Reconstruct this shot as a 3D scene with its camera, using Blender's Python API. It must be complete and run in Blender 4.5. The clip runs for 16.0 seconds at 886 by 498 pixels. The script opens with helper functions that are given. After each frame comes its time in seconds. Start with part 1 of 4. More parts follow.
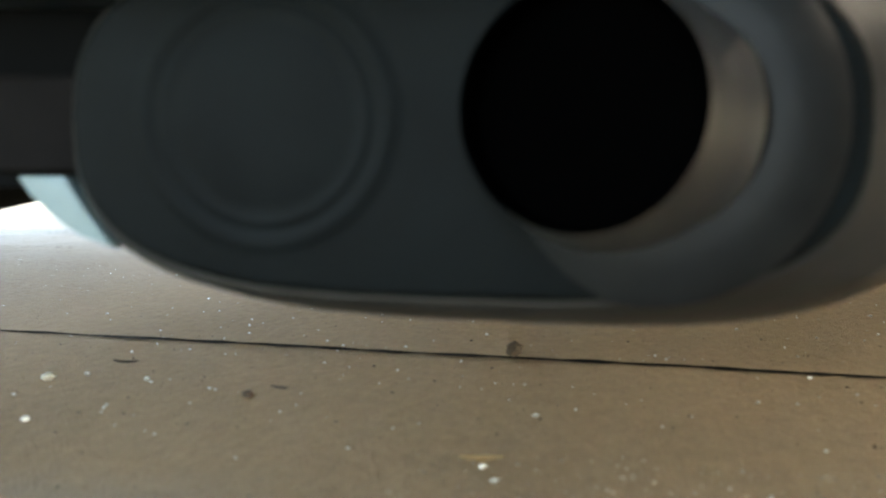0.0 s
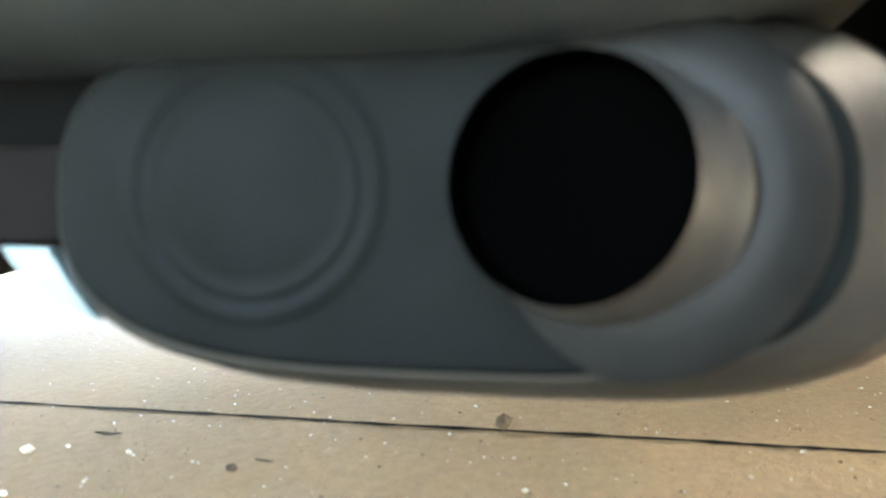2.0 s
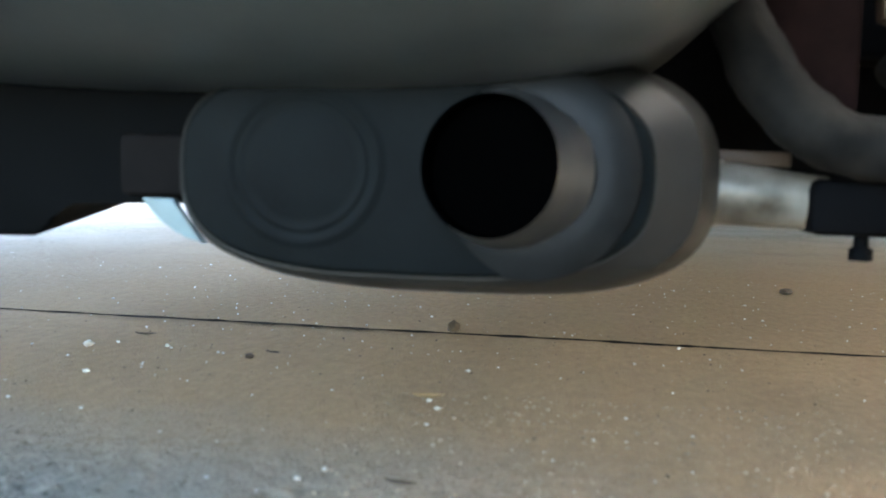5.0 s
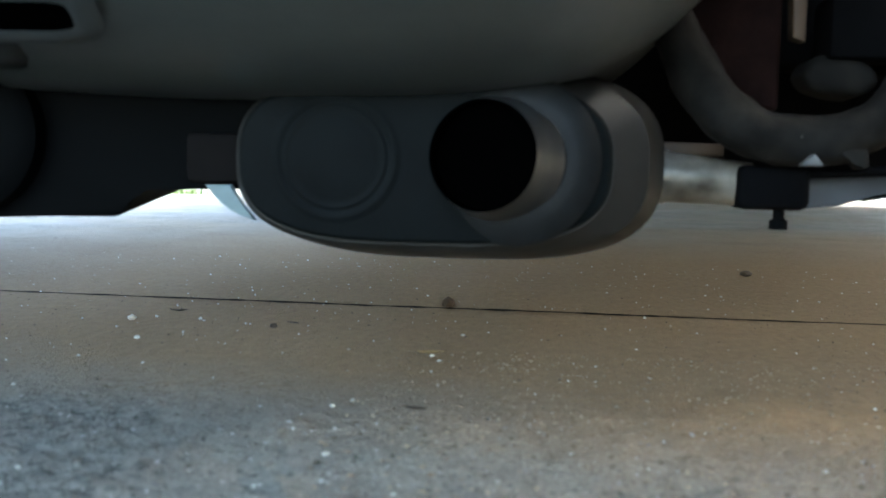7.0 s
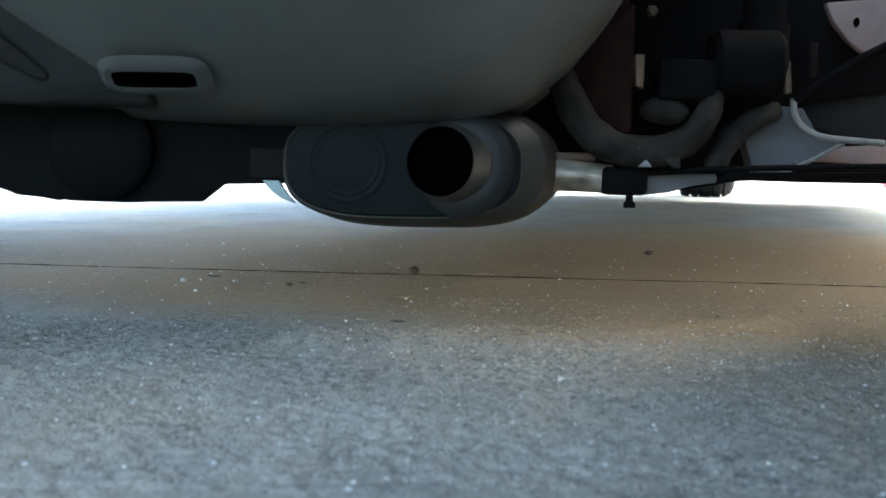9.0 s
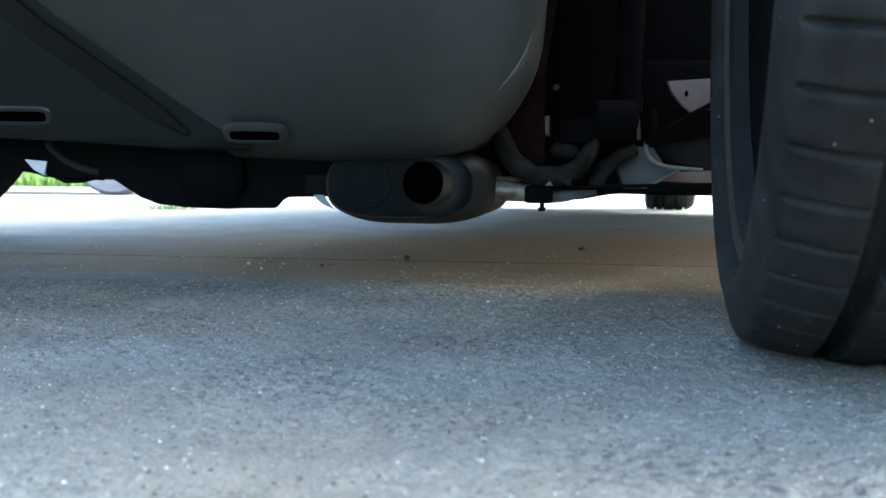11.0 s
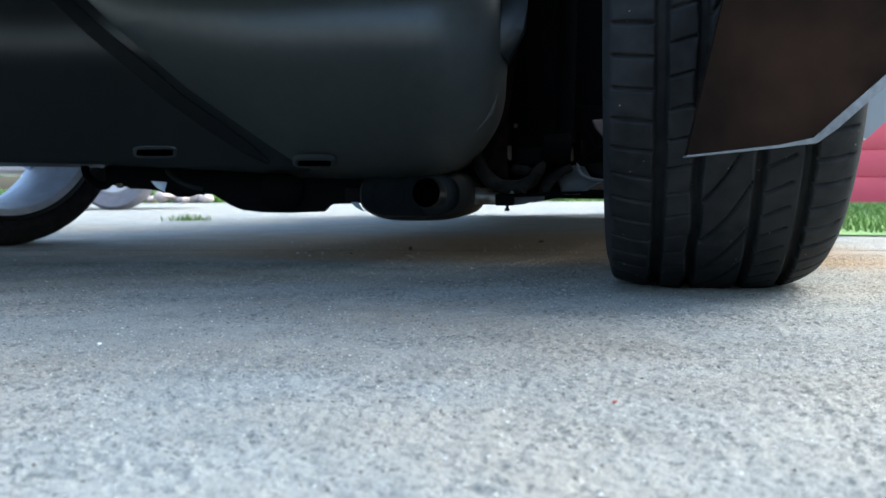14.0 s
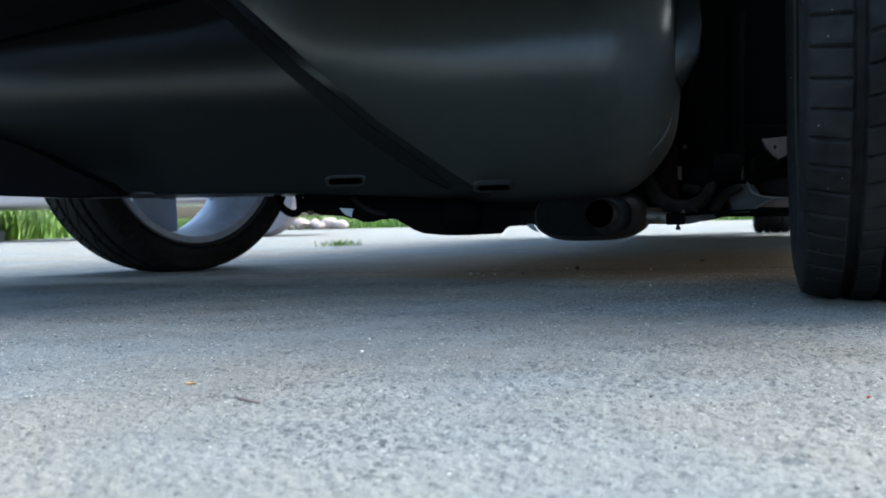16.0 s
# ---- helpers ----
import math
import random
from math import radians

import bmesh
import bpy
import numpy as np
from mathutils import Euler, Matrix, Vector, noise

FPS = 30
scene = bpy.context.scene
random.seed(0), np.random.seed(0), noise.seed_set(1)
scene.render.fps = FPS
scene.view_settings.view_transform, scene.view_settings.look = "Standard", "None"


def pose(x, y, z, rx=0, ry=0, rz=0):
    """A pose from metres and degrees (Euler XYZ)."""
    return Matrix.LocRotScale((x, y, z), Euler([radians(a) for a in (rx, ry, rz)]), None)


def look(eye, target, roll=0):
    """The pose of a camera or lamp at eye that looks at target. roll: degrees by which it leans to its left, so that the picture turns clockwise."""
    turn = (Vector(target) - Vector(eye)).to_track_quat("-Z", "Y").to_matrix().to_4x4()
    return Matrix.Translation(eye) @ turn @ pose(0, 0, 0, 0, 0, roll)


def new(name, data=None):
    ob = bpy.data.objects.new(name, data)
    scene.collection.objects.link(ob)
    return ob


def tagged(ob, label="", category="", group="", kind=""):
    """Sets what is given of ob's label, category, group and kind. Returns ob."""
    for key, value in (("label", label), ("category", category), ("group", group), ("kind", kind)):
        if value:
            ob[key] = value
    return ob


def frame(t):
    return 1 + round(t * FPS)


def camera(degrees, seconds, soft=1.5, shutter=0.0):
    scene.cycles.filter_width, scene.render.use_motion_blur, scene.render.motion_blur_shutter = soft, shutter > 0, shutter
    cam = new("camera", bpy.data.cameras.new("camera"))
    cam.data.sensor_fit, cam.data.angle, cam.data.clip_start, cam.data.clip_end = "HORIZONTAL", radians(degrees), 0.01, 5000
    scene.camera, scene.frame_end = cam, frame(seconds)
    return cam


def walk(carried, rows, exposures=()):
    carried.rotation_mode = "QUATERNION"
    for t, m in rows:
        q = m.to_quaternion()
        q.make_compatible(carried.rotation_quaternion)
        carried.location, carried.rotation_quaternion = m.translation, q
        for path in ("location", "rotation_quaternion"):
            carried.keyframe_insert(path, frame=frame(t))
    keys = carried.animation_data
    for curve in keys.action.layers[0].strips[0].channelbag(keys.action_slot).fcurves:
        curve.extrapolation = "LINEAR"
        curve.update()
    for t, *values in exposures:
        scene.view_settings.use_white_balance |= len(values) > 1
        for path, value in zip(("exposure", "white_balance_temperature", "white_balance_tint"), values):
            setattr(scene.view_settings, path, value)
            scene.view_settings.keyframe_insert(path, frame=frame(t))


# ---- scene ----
cam = camera(48.27, 16.0)
PATH = [
    (0, (-0.0377, 1.4070, 0.0992), (-0.3593, 3.3735, -0.0716), 0.70),
    (0.5, (-0.0355, 1.4083, 0.0994), (-0.3287, 3.3850, 0.0166), 0.94),
    (1, (-0.0367, 1.4090, 0.0996), (-0.3371, 3.3852, 0.0349), 0.61),
    (1.5, (-0.0358, 1.4096, 0.0997), (-0.3245, 3.3882, 0.0579), 0.84),
    (2, (-0.0378, 1.4093, 0.0998), (-0.3412, 3.3859, 0.0688), 0.95),
    (2.5, (-0.0384, 1.3834, 0.1013), (-0.3582, 3.3560, 0.0219), 1.21),
    (3, (-0.0327, 1.3264, 0.1081), (-0.2918, 3.3059, -0.0121), 0.69),
    (3.5, (-0.0264, 1.2939, 0.1130), (-0.2653, 3.2734, -0.0441), 0.89),
    (4, (-0.0222, 1.2946, 0.1128), (-0.2459, 3.2746, -0.0589), 1.37),
    (6.5, (-0.0262, 1.2091, 0.1054), (-0.2125, 3.1935, -0.0605), 1.25),
    (7, (-0.0227, 1.1839, 0.1053), (-0.1974, 3.1693, -0.0616), 1.10),
    (7.5, (-0.0197, 1.1292, 0.1052), (-0.1813, 3.1156, -0.0630), 1.10),
    (8, (-0.0155, 1.0728, 0.1051), (-0.1585, 3.0615, -0.0515), 1.27),
    (8.5, (-0.0091, 1.0103, 0.1050), (-0.1290, 3.0003, -0.0552), 1.00),
    (9, (-0.0117, 0.9362, 0.1048), (-0.0985, 2.9279, -0.0558), 0.89),
    (9.5, (-0.0060, 0.8580, 0.1049), (-0.0767, 2.8509, -0.0467), 0.94),
    (12, (0.0187, 0.2809, 0.1091), (-0.0440, 2.2764, -0.0106), 0.63),
    (12.5, (0.0125, 0.1717, 0.1071), (-0.0408, 2.1678, -0.0046), 0.79),
    (13, (0.0035, 0.0493, 0.1055), (-0.0400, 2.0463, 0.0036), 0.82),
    (13.5, (0.0010, 0.0166, 0.1052), (-0.0435, 2.0133, 0.0006), 0.48),
    (14, (0.0004, 0.0085, 0.1051), (-0.0207, 2.0055, -0.0024), -0.21),
    (14.5, (-0.0000, -0.0000, 0.1050), (0.0000, 1.9956, -0.0261), -0.00),
    (15, (-0.0030, -0.0265, 0.1048), (-0.0503, 1.9713, 0.0221), 1.00),
    (15.5, (-0.0524, -0.0541, 0.1046), (-0.1672, 1.9376, 0.0204), -0.51),
    (16, (-0.0756, -0.0709, 0.1045), (-0.3484, 1.8943, 0.0474), -1.31),
]
EXPO = [
    (0.0, 4.45, 7900, 4), (0.5, 5.35, 7800, 4), (1.0, 5.7, 7700, 4), (1.5, 5.8, 7600, 4), (2.0, 5.8, 7500, 4), (3.0, 5.75, 7200, 5), (4.0, 5.3, 6800, 5), (6.5, 4.0, 6500, 2), (9.0, 3.78, 6300, 1), (9.5, 3.72, 6300, 1), (12.0, 2.45, 5600, 0), (12.5, 2.1, 5550, 0), (13.5, 1.8, 5600, 1), (14.5, 1.78, 5550, 1), (16.0, 1.68, 5700, 2),
]
cam.data.dof.use_dof, cam.data.dof.focus_distance, cam.data.dof.aperture_fstop = True, 0.94, 15.5
walk(cam, [(t, look(eye, target, roll)) for t, eye, target, roll in PATH], EXPO)

# ---- world and sun ----
world = bpy.data.worlds.new("world")
scene.world = world
world.use_nodes = True
wn = world.node_tree
bg = wn.nodes["Background"]
sky = wn.nodes.new("ShaderNodeTexSky")
sky.sky_type = "NISHITA"
sky.sun_disc = False
SUN_EL, SUN_AZ = radians(50), radians(62)      # behind thin cloud, to the right
sky.sun_elevation = SUN_EL
sky.sun_rotation = SUN_AZ
sky.air_density, sky.dust_density, sky.ozone_density = 1.0, 5.0, 0.5
wn.links.new(sky.outputs[0], bg.inputs[0])
bg.inputs[1].default_value = 0.15
sun_data = bpy.data.lights.new("sun", "SUN")
sun_data.energy, sun_data.angle, sun_data.color = 1.05, radians(60), (1.0, 0.975, 0.94)
sun = new("sun", sun_data)
sx, sy, sz = math.sin(SUN_AZ) * math.cos(SUN_EL), math.cos(SUN_AZ) * math.cos(SUN_EL), math.sin(SUN_EL)
sun.matrix_world = look((sx * 20, sy * 20, sz * 20), (0, 0, 0))


# ---- materials ----
def mat(name, color, rough=0.6, metal=0.0, var=0.15, scale=40.0, bump=0.15, bump_scale=200.0, spec=0.5, tint=None, coarse=None, coat=0.0):
    """A principled surface with colour variation at two scales, uneven roughness and fine relief."""
    m = bpy.data.materials.new(name)
    m.use_nodes = True
    n, l = m.node_tree.nodes, m.node_tree.links
    b = n["Principled BSDF"]
    tc = n.new("ShaderNodeTexCoord")
    co = tc.outputs["Object"]
    fine = n.new("ShaderNodeTexNoise")
    fine.inputs["Scale"].default_value, fine.inputs["Detail"].default_value = scale, 6
    big = n.new("ShaderNodeTexNoise")
    big.inputs["Scale"].default_value, big.inputs["Detail"].default_value = coarse or scale / 9, 3
    l.new(co, fine.inputs["Vector"]), l.new(co, big.inputs["Vector"])
    mix = n.new("ShaderNodeMath")
    mix.operation = "ADD"
    l.new(fine.outputs["Fac"], mix.inputs[0]), l.new(big.outputs["Fac"], mix.inputs[1])
    half = n.new("ShaderNodeMath")
    half.operation = "MULTIPLY"
    half.inputs[1].default_value = 0.5
    l.new(mix.outputs[0], half.inputs[0])
    ramp = n.new("ShaderNodeValToRGB")
    lo = [max(0.0, c * (1 - var)) for c in color]
    hi = [min(1.0, c * (1 + var)) for c in (tint or color)]
    ramp.color_ramp.elements[0].position, ramp.color_ramp.elements[1].position = 0.34, 0.66
    ramp.color_ramp.elements[0].color, ramp.color_ramp.elements[1].color = (*lo, 1), (*hi, 1)
    l.new(half.outputs[0], ramp.inputs[0])
    l.new(ramp.outputs[0], b.inputs["Base Color"])
    rr = n.new("ShaderNodeMapRange")
    rr.inputs["To Min"].default_value, rr.inputs["To Max"].default_value = max(0.03, rough - 0.1), min(1.0, rough + 0.1)
    l.new(big.outputs["Fac"], rr.inputs["Value"]), l.new(rr.outputs[0], b.inputs["Roughness"])
    b.inputs["Metallic"].default_value = metal
    b.inputs["Specular IOR Level"].default_value = spec
    b.inputs["Coat Weight"].default_value = coat
    if bump:
        grit = n.new("ShaderNodeTexNoise")
        grit.inputs["Scale"].default_value, grit.inputs["Detail"].default_value = bump_scale, 4
        l.new(co, grit.inputs["Vector"])
        bp = n.new("ShaderNodeBump")
        bp.inputs["Strength"].default_value, bp.inputs["Distance"].default_value = bump, 0.001
        l.new(grit.outputs["Fac"], bp.inputs["Height"]), l.new(bp.outputs[0], b.inputs["Normal"])
    return m


def concrete():
    """Grey driveway concrete: aggregate speckle, blotchy stains, a brown film of dust where the car stands."""
    m = bpy.data.materials.new("driveway_concrete")
    m.use_nodes = True
    n, l = m.node_tree.nodes, m.node_tree.links
    b = n["Principled BSDF"]
    co = n.new("ShaderNodeTexCoord").outputs["Object"]

    broom = n.new("ShaderNodeMapping")
    broom.inputs["Scale"].default_value = (1.0, 0.38, 1.0)
    l.new(co, broom.inputs["Vector"])

    def tex(kind, scale, detail=5, rough=0.55):
        t = n.new(kind)
        t.inputs["Scale"].default_value = scale
        if kind == "ShaderNodeTexNoise":
            t.inputs["Detail"].default_value, t.inputs["Roughness"].default_value = detail, rough
        l.new(broom.outputs[0] if 30 < scale < 60 else co, t.inputs["Vector"])
        return t

    def ramp(src, p0, c0, p1, c1):
        r = n.new("ShaderNodeValToRGB")
        r.color_ramp.elements[0].position, r.color_ramp.elements[0].color = p0, (*c0, 1)
        r.color_ramp.elements[1].position, r.color_ramp.elements[1].color = p1, (*c1, 1)
        l.new(src, r.inputs[0])
        return r.outputs[0]

    def blend(kind, fac, a, bb):
        x = n.new("ShaderNodeMix")
        x.data_type, x.blend_type = "RGBA", kind
        if isinstance(fac, float):
            x.inputs["Factor"].default_value = fac
        else:
            l.new(fac, x.inputs["Factor"])
        l.new(a, x.inputs["A"]), l.new(bb, x.inputs["B"])
        return x.outputs["Result"]

    sand = ramp(tex("ShaderNodeTexNoise", 560, 5, 0.8).outputs["Fac"], 0.34, (0.19, 0.19, 0.18), 0.66, (0.43, 0.428, 0.402))
    stain = ramp(tex("ShaderNodeTexNoise", 7, 8, 0.7).outputs["Fac"], 0.34, (0.72, 0.73, 0.74), 0.64, (1, 1, 1))
    mott = ramp(tex("ShaderNodeTexNoise", 34, 6, 0.6).outputs["Fac"], 0.30, (0.86, 0.86, 0.865), 0.68, (1.0, 1.0, 1.0))
    hue = ramp(tex("ShaderNodeTexNoise", 2.0, 4).outputs["Fac"], 0.40, (0.87, 0.95, 1.0), 0.60, (1.0, 0.95, 0.86))
    col = blend("MULTIPLY", 0.85, sand, stain)
    col = blend("MULTIPLY", 0.85, col, mott)
    col = blend("MULTIPLY", 0.9, col, hue)
    pits = ramp(tex("ShaderNodeTexVoronoi", 150).outputs["Distance"], 0.08, (0.16, 0.16, 0.155), 0.22, (1, 1, 1))
    col = blend("MULTIPLY", 0.8, col, pits)
    worn = ramp(tex("ShaderNodeTexNoise", 6.5, 4, 0.6).outputs["Fac"], 0.46, (0, 0, 0), 0.60, (1, 1, 1))
    flecks = ramp(tex("ShaderNodeTexNoise", 150, 3, 0.6).outputs["Fac"], 0.40, (0.42, 0.44, 0.46), 0.49, (1, 1, 1))
    col = blend("MIX", worn, col, blend("MULTIPLY", 0.8, col, flecks))
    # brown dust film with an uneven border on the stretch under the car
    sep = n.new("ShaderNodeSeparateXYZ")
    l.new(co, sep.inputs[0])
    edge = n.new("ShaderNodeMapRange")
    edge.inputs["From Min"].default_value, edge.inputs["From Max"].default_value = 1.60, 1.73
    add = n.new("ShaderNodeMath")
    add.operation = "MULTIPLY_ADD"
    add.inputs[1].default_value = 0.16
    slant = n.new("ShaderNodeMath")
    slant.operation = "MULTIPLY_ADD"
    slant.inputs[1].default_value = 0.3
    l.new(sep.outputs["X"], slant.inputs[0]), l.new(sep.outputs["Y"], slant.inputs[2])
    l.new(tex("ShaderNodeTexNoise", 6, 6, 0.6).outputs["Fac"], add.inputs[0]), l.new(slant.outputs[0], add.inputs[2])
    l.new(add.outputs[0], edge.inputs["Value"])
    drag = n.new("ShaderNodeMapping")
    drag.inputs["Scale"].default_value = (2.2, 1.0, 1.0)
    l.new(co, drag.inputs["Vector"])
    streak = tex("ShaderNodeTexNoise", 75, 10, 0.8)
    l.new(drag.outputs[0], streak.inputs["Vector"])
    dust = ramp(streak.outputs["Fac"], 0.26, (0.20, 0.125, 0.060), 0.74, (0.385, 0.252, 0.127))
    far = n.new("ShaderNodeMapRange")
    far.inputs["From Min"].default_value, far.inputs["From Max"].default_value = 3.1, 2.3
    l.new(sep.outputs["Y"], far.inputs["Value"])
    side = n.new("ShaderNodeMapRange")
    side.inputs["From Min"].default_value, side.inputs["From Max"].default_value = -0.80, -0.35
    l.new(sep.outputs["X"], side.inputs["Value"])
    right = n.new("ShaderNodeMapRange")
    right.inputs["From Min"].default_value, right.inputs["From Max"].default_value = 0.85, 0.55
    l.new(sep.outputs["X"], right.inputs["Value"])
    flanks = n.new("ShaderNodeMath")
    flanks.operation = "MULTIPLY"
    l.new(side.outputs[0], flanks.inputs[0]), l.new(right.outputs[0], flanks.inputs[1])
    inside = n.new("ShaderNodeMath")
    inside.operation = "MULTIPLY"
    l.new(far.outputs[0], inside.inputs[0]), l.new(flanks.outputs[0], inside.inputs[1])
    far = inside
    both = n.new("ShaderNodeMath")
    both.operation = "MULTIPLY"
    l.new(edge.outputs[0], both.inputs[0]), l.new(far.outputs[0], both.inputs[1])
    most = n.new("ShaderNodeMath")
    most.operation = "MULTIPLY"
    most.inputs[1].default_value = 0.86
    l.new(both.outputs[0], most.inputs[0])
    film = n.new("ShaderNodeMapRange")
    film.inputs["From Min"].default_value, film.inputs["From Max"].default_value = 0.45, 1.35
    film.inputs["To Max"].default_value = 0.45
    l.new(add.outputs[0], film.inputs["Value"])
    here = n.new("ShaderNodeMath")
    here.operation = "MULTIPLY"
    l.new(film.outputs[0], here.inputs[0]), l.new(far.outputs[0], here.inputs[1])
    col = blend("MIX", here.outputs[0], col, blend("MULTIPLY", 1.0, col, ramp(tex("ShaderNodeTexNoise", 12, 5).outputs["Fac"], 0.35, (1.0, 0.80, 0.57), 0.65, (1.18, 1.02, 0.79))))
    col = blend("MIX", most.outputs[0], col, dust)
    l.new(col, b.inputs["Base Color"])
    b.inputs["Roughness"].default_value = 0.88
    b.inputs["Specular IOR Level"].default_value = 0.35
    h1, h2 = tex("ShaderNodeTexNoise", 700, 3), tex("ShaderNodeTexNoise", 120, 4)
    hs = n.new("ShaderNodeMath")
    hs.operation = "ADD"
    l.new(h1.outputs["Fac"], hs.inputs[0]), l.new(h2.outputs["Fac"], hs.inputs[1])
    bp = n.new("ShaderNodeBump")
    bp.inputs["Strength"].default_value, bp.inputs["Distance"].default_value = 0.95, 0.0022
    l.new(hs.outputs[0], bp.inputs["Height"]), l.new(bp.outputs[0], b.inputs["Normal"])
    return m


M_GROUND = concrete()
M_TUB = mat("grey_plastic", (0.048, 0.0525, 0.0485), 0.34, 0, 0.12, 60, 0.10, 300, 0.6)
# Darker than M_TUB: part of the left half's shade is in this colour.
M_VALANCE = mat("dark_valance_plastic", (0.0110, 0.0126, 0.0120), 0.36, 0, 0.2, 40, 0.15, 500, 0.5)
M_SEAM_SHADE = mat("seam_shade_dark", (0.012, 0.013, 0.013), 0.75, 0, 0.2, 60, 0.1, 400, 0.1)
M_SURROUND = mat("worn_grey_plastic", (0.038, 0.042, 0.041), 0.45, 0, 0.15, 60, 0.1, 400)
M_MUF = mat("aluminised_steel", (0.0032, 0.0047, 0.0048), 0.65, 0.0, 0.45, 45, 0.15, 350, 0.09)
M_COLLAR = mat("sooty_collar_steel", (0.011, 0.0115, 0.0112), 0.5, 0.2, 0.35, 70, 0.15, 300, 0.2)
M_MUFBODY = mat("bare_steel", (0.023, 0.022, 0.0195), 0.5, 0.2, 0.25, 50, 0.1, 300, 0.4)
M_TIP = mat("tip_steel", (0.056, 0.055, 0.052), 0.42, 0.3, 0.12, 80, 0.08, 400)
# Near-black for shallow plugs: the shade of deep openings is in the colour.
M_HOLE_SHADE = mat("hole_shade", (0.0005, 0.0005, 0.0005), 0.95, 0, 0.2, 60, 0.2, 200, 0.0)
M_PIPE = mat("pale_pipe_steel", (0.13, 0.108, 0.076), 0.38, 0.4, 0.35, 60, 0.25, 120, tint=(0.30, 0.27, 0.22), coarse=30)
M_BLACK = mat("black_underbody", (0.0042, 0.0042, 0.0046), 0.8, 0, 0.35, 40, 0.3, 150, 0.04)
M_DARKBLUE = mat("dark_tank", (0.0014, 0.0018, 0.0020), 0.7, 0, 0.2, 30, 0.1, 200, 0.05)
M_ARM = mat("dusty_cast_arm", (0.0075, 0.0078, 0.0076), 0.8, 0.1, 0.5, 70, 0.6, 160, 0.14, tint=(0.018, 0.0160, 0.0135), coarse=26)
M_RUST = mat("rusty_brown", (0.016, 0.008, 0.007), 0.85, 0.0, 0.4, 60, 0.4, 160, 0.1, tint=(0.024, 0.011, 0.0095))
M_DARKRUST = mat("dark_rust", (0.006, 0.005, 0.0047), 0.85, 0, 0.4, 60, 0.4, 160, 0.1)
M_RUBBER = mat("tyre_rubber", (0.009, 0.0095, 0.010), 0.74, 0, 0.35, 60, 0.25, 500, 0.2, tint=(0.019, 0.0198, 0.0200))
M_RIM = mat("pale_alloy", (0.70, 0.74, 0.82), 0.45, 0.0, 0.08, 20, 0.03, 200)
M_BARREL = mat("dusty_barrel", (0.66, 0.70, 0.78), 0.5, 0.0, 0.2, 30, 0.1, 200)
M_FLAP = mat("brown_inner_guard", (0.0012, 0.0013, 0.0013), 0.75, 0, 0.5, 16, 0.2, 120, 0.06, tint=(0.019, 0.0100, 0.0058), coarse=5.0)
M_LIP = mat("pale_worn_edge", (0.17, 0.17, 0.165), 0.6, 0, 0.45, 120, 0.2, 300)
M_PLATE = mat("grey_painted_plate", (0.085, 0.092, 0.102), 0.5, 0.1, 0.2, 50, 0.2, 200)
M_BRONZE = mat("dull_bronze_metal", (0.052, 0.046, 0.038), 0.45, 0.3, 0.3, 60, 0.1, 200)
M_FIN = mat("frosted_plastic", (0.16, 0.22, 0.225), 0.4, 0, 0.2, 90, 0.1, 300)
M_PINK = mat("pinkish_primer", (0.22, 0.165, 0.155), 0.6, 0, 0.15, 60, 0.15, 200)
M_TAN = mat("tan_bracket", (0.085, 0.055, 0.034), 0.55, 0.2, 0.4, 60, 0.2, 200)
M_PAINT = mat("car_paint", (0.30, 0.32, 0.34), 0.3, 0.3, 0.05, 5, 0.0, coat=0.5)
M_LINER = mat("grey_arch_liner", (0.018, 0.019, 0.020), 0.8, 0, 0.3, 30, 0.2, 200, 0.1)
M_CRACK = mat("crack_dirt", (0.012, 0.009, 0.007), 0.95, 0, 0.4, 200, 0.3, 400, 0.03)
M_GRIT = mat("pale_grit", (0.50, 0.44, 0.36), 0.7, 0, 0.45, 300, 0, tint=(0.75, 0.70, 0.62))
M_DARKGRIT = mat("dark_grit", (0.07, 0.05, 0.035), 0.8, 0, 0.5, 300, 0)
M_DUSTGRIT = mat("brown_grit", (0.17, 0.12, 0.075), 0.8, 0, 0.5, 150, 0, tint=(0.36, 0.29, 0.20))
M_STONE = mat("brown_stone", (0.075, 0.050, 0.030), 0.8, 0, 0.4, 400, 0.4, 700)
M_LEAF = mat("dry_leaf", (0.50, 0.33, 0.14), 0.7, 0, 0.3, 200, 0.2, 600)
M_REDLEAF = mat("red_leaf", (0.35, 0.05, 0.03), 0.7, 0, 0.3, 200, 0.2, 600)
M_GRASS = mat("grass_blade", (0.09, 0.17, 0.035), 0.6, 0, 0.4, 3, 0, tint=(0.17, 0.27, 0.06))
M_LAWN = mat("lawn_soil", (0.11, 0.19, 0.05), 0.9, 0, 0.4, 12, 0.5, 60)
M_RED = mat("red_siding", (0.78, 0.105, 0.14), 0.55, 0, 0.08, 3, 0.05, 60)
M_LOUVRE = mat("pale_louvre", (0.62, 0.40, 0.42), 0.5, 0, 0.06, 5, 0.0)
M_ROCK = mat("pinkish_rock", (0.50, 0.42, 0.38), 0.85, 0, 0.3, 8, 0.5, 30)
M_KERB = mat("kerb_concrete", (0.24, 0.235, 0.225), 0.9, 0, 0.2, 30, 0.4, 120)


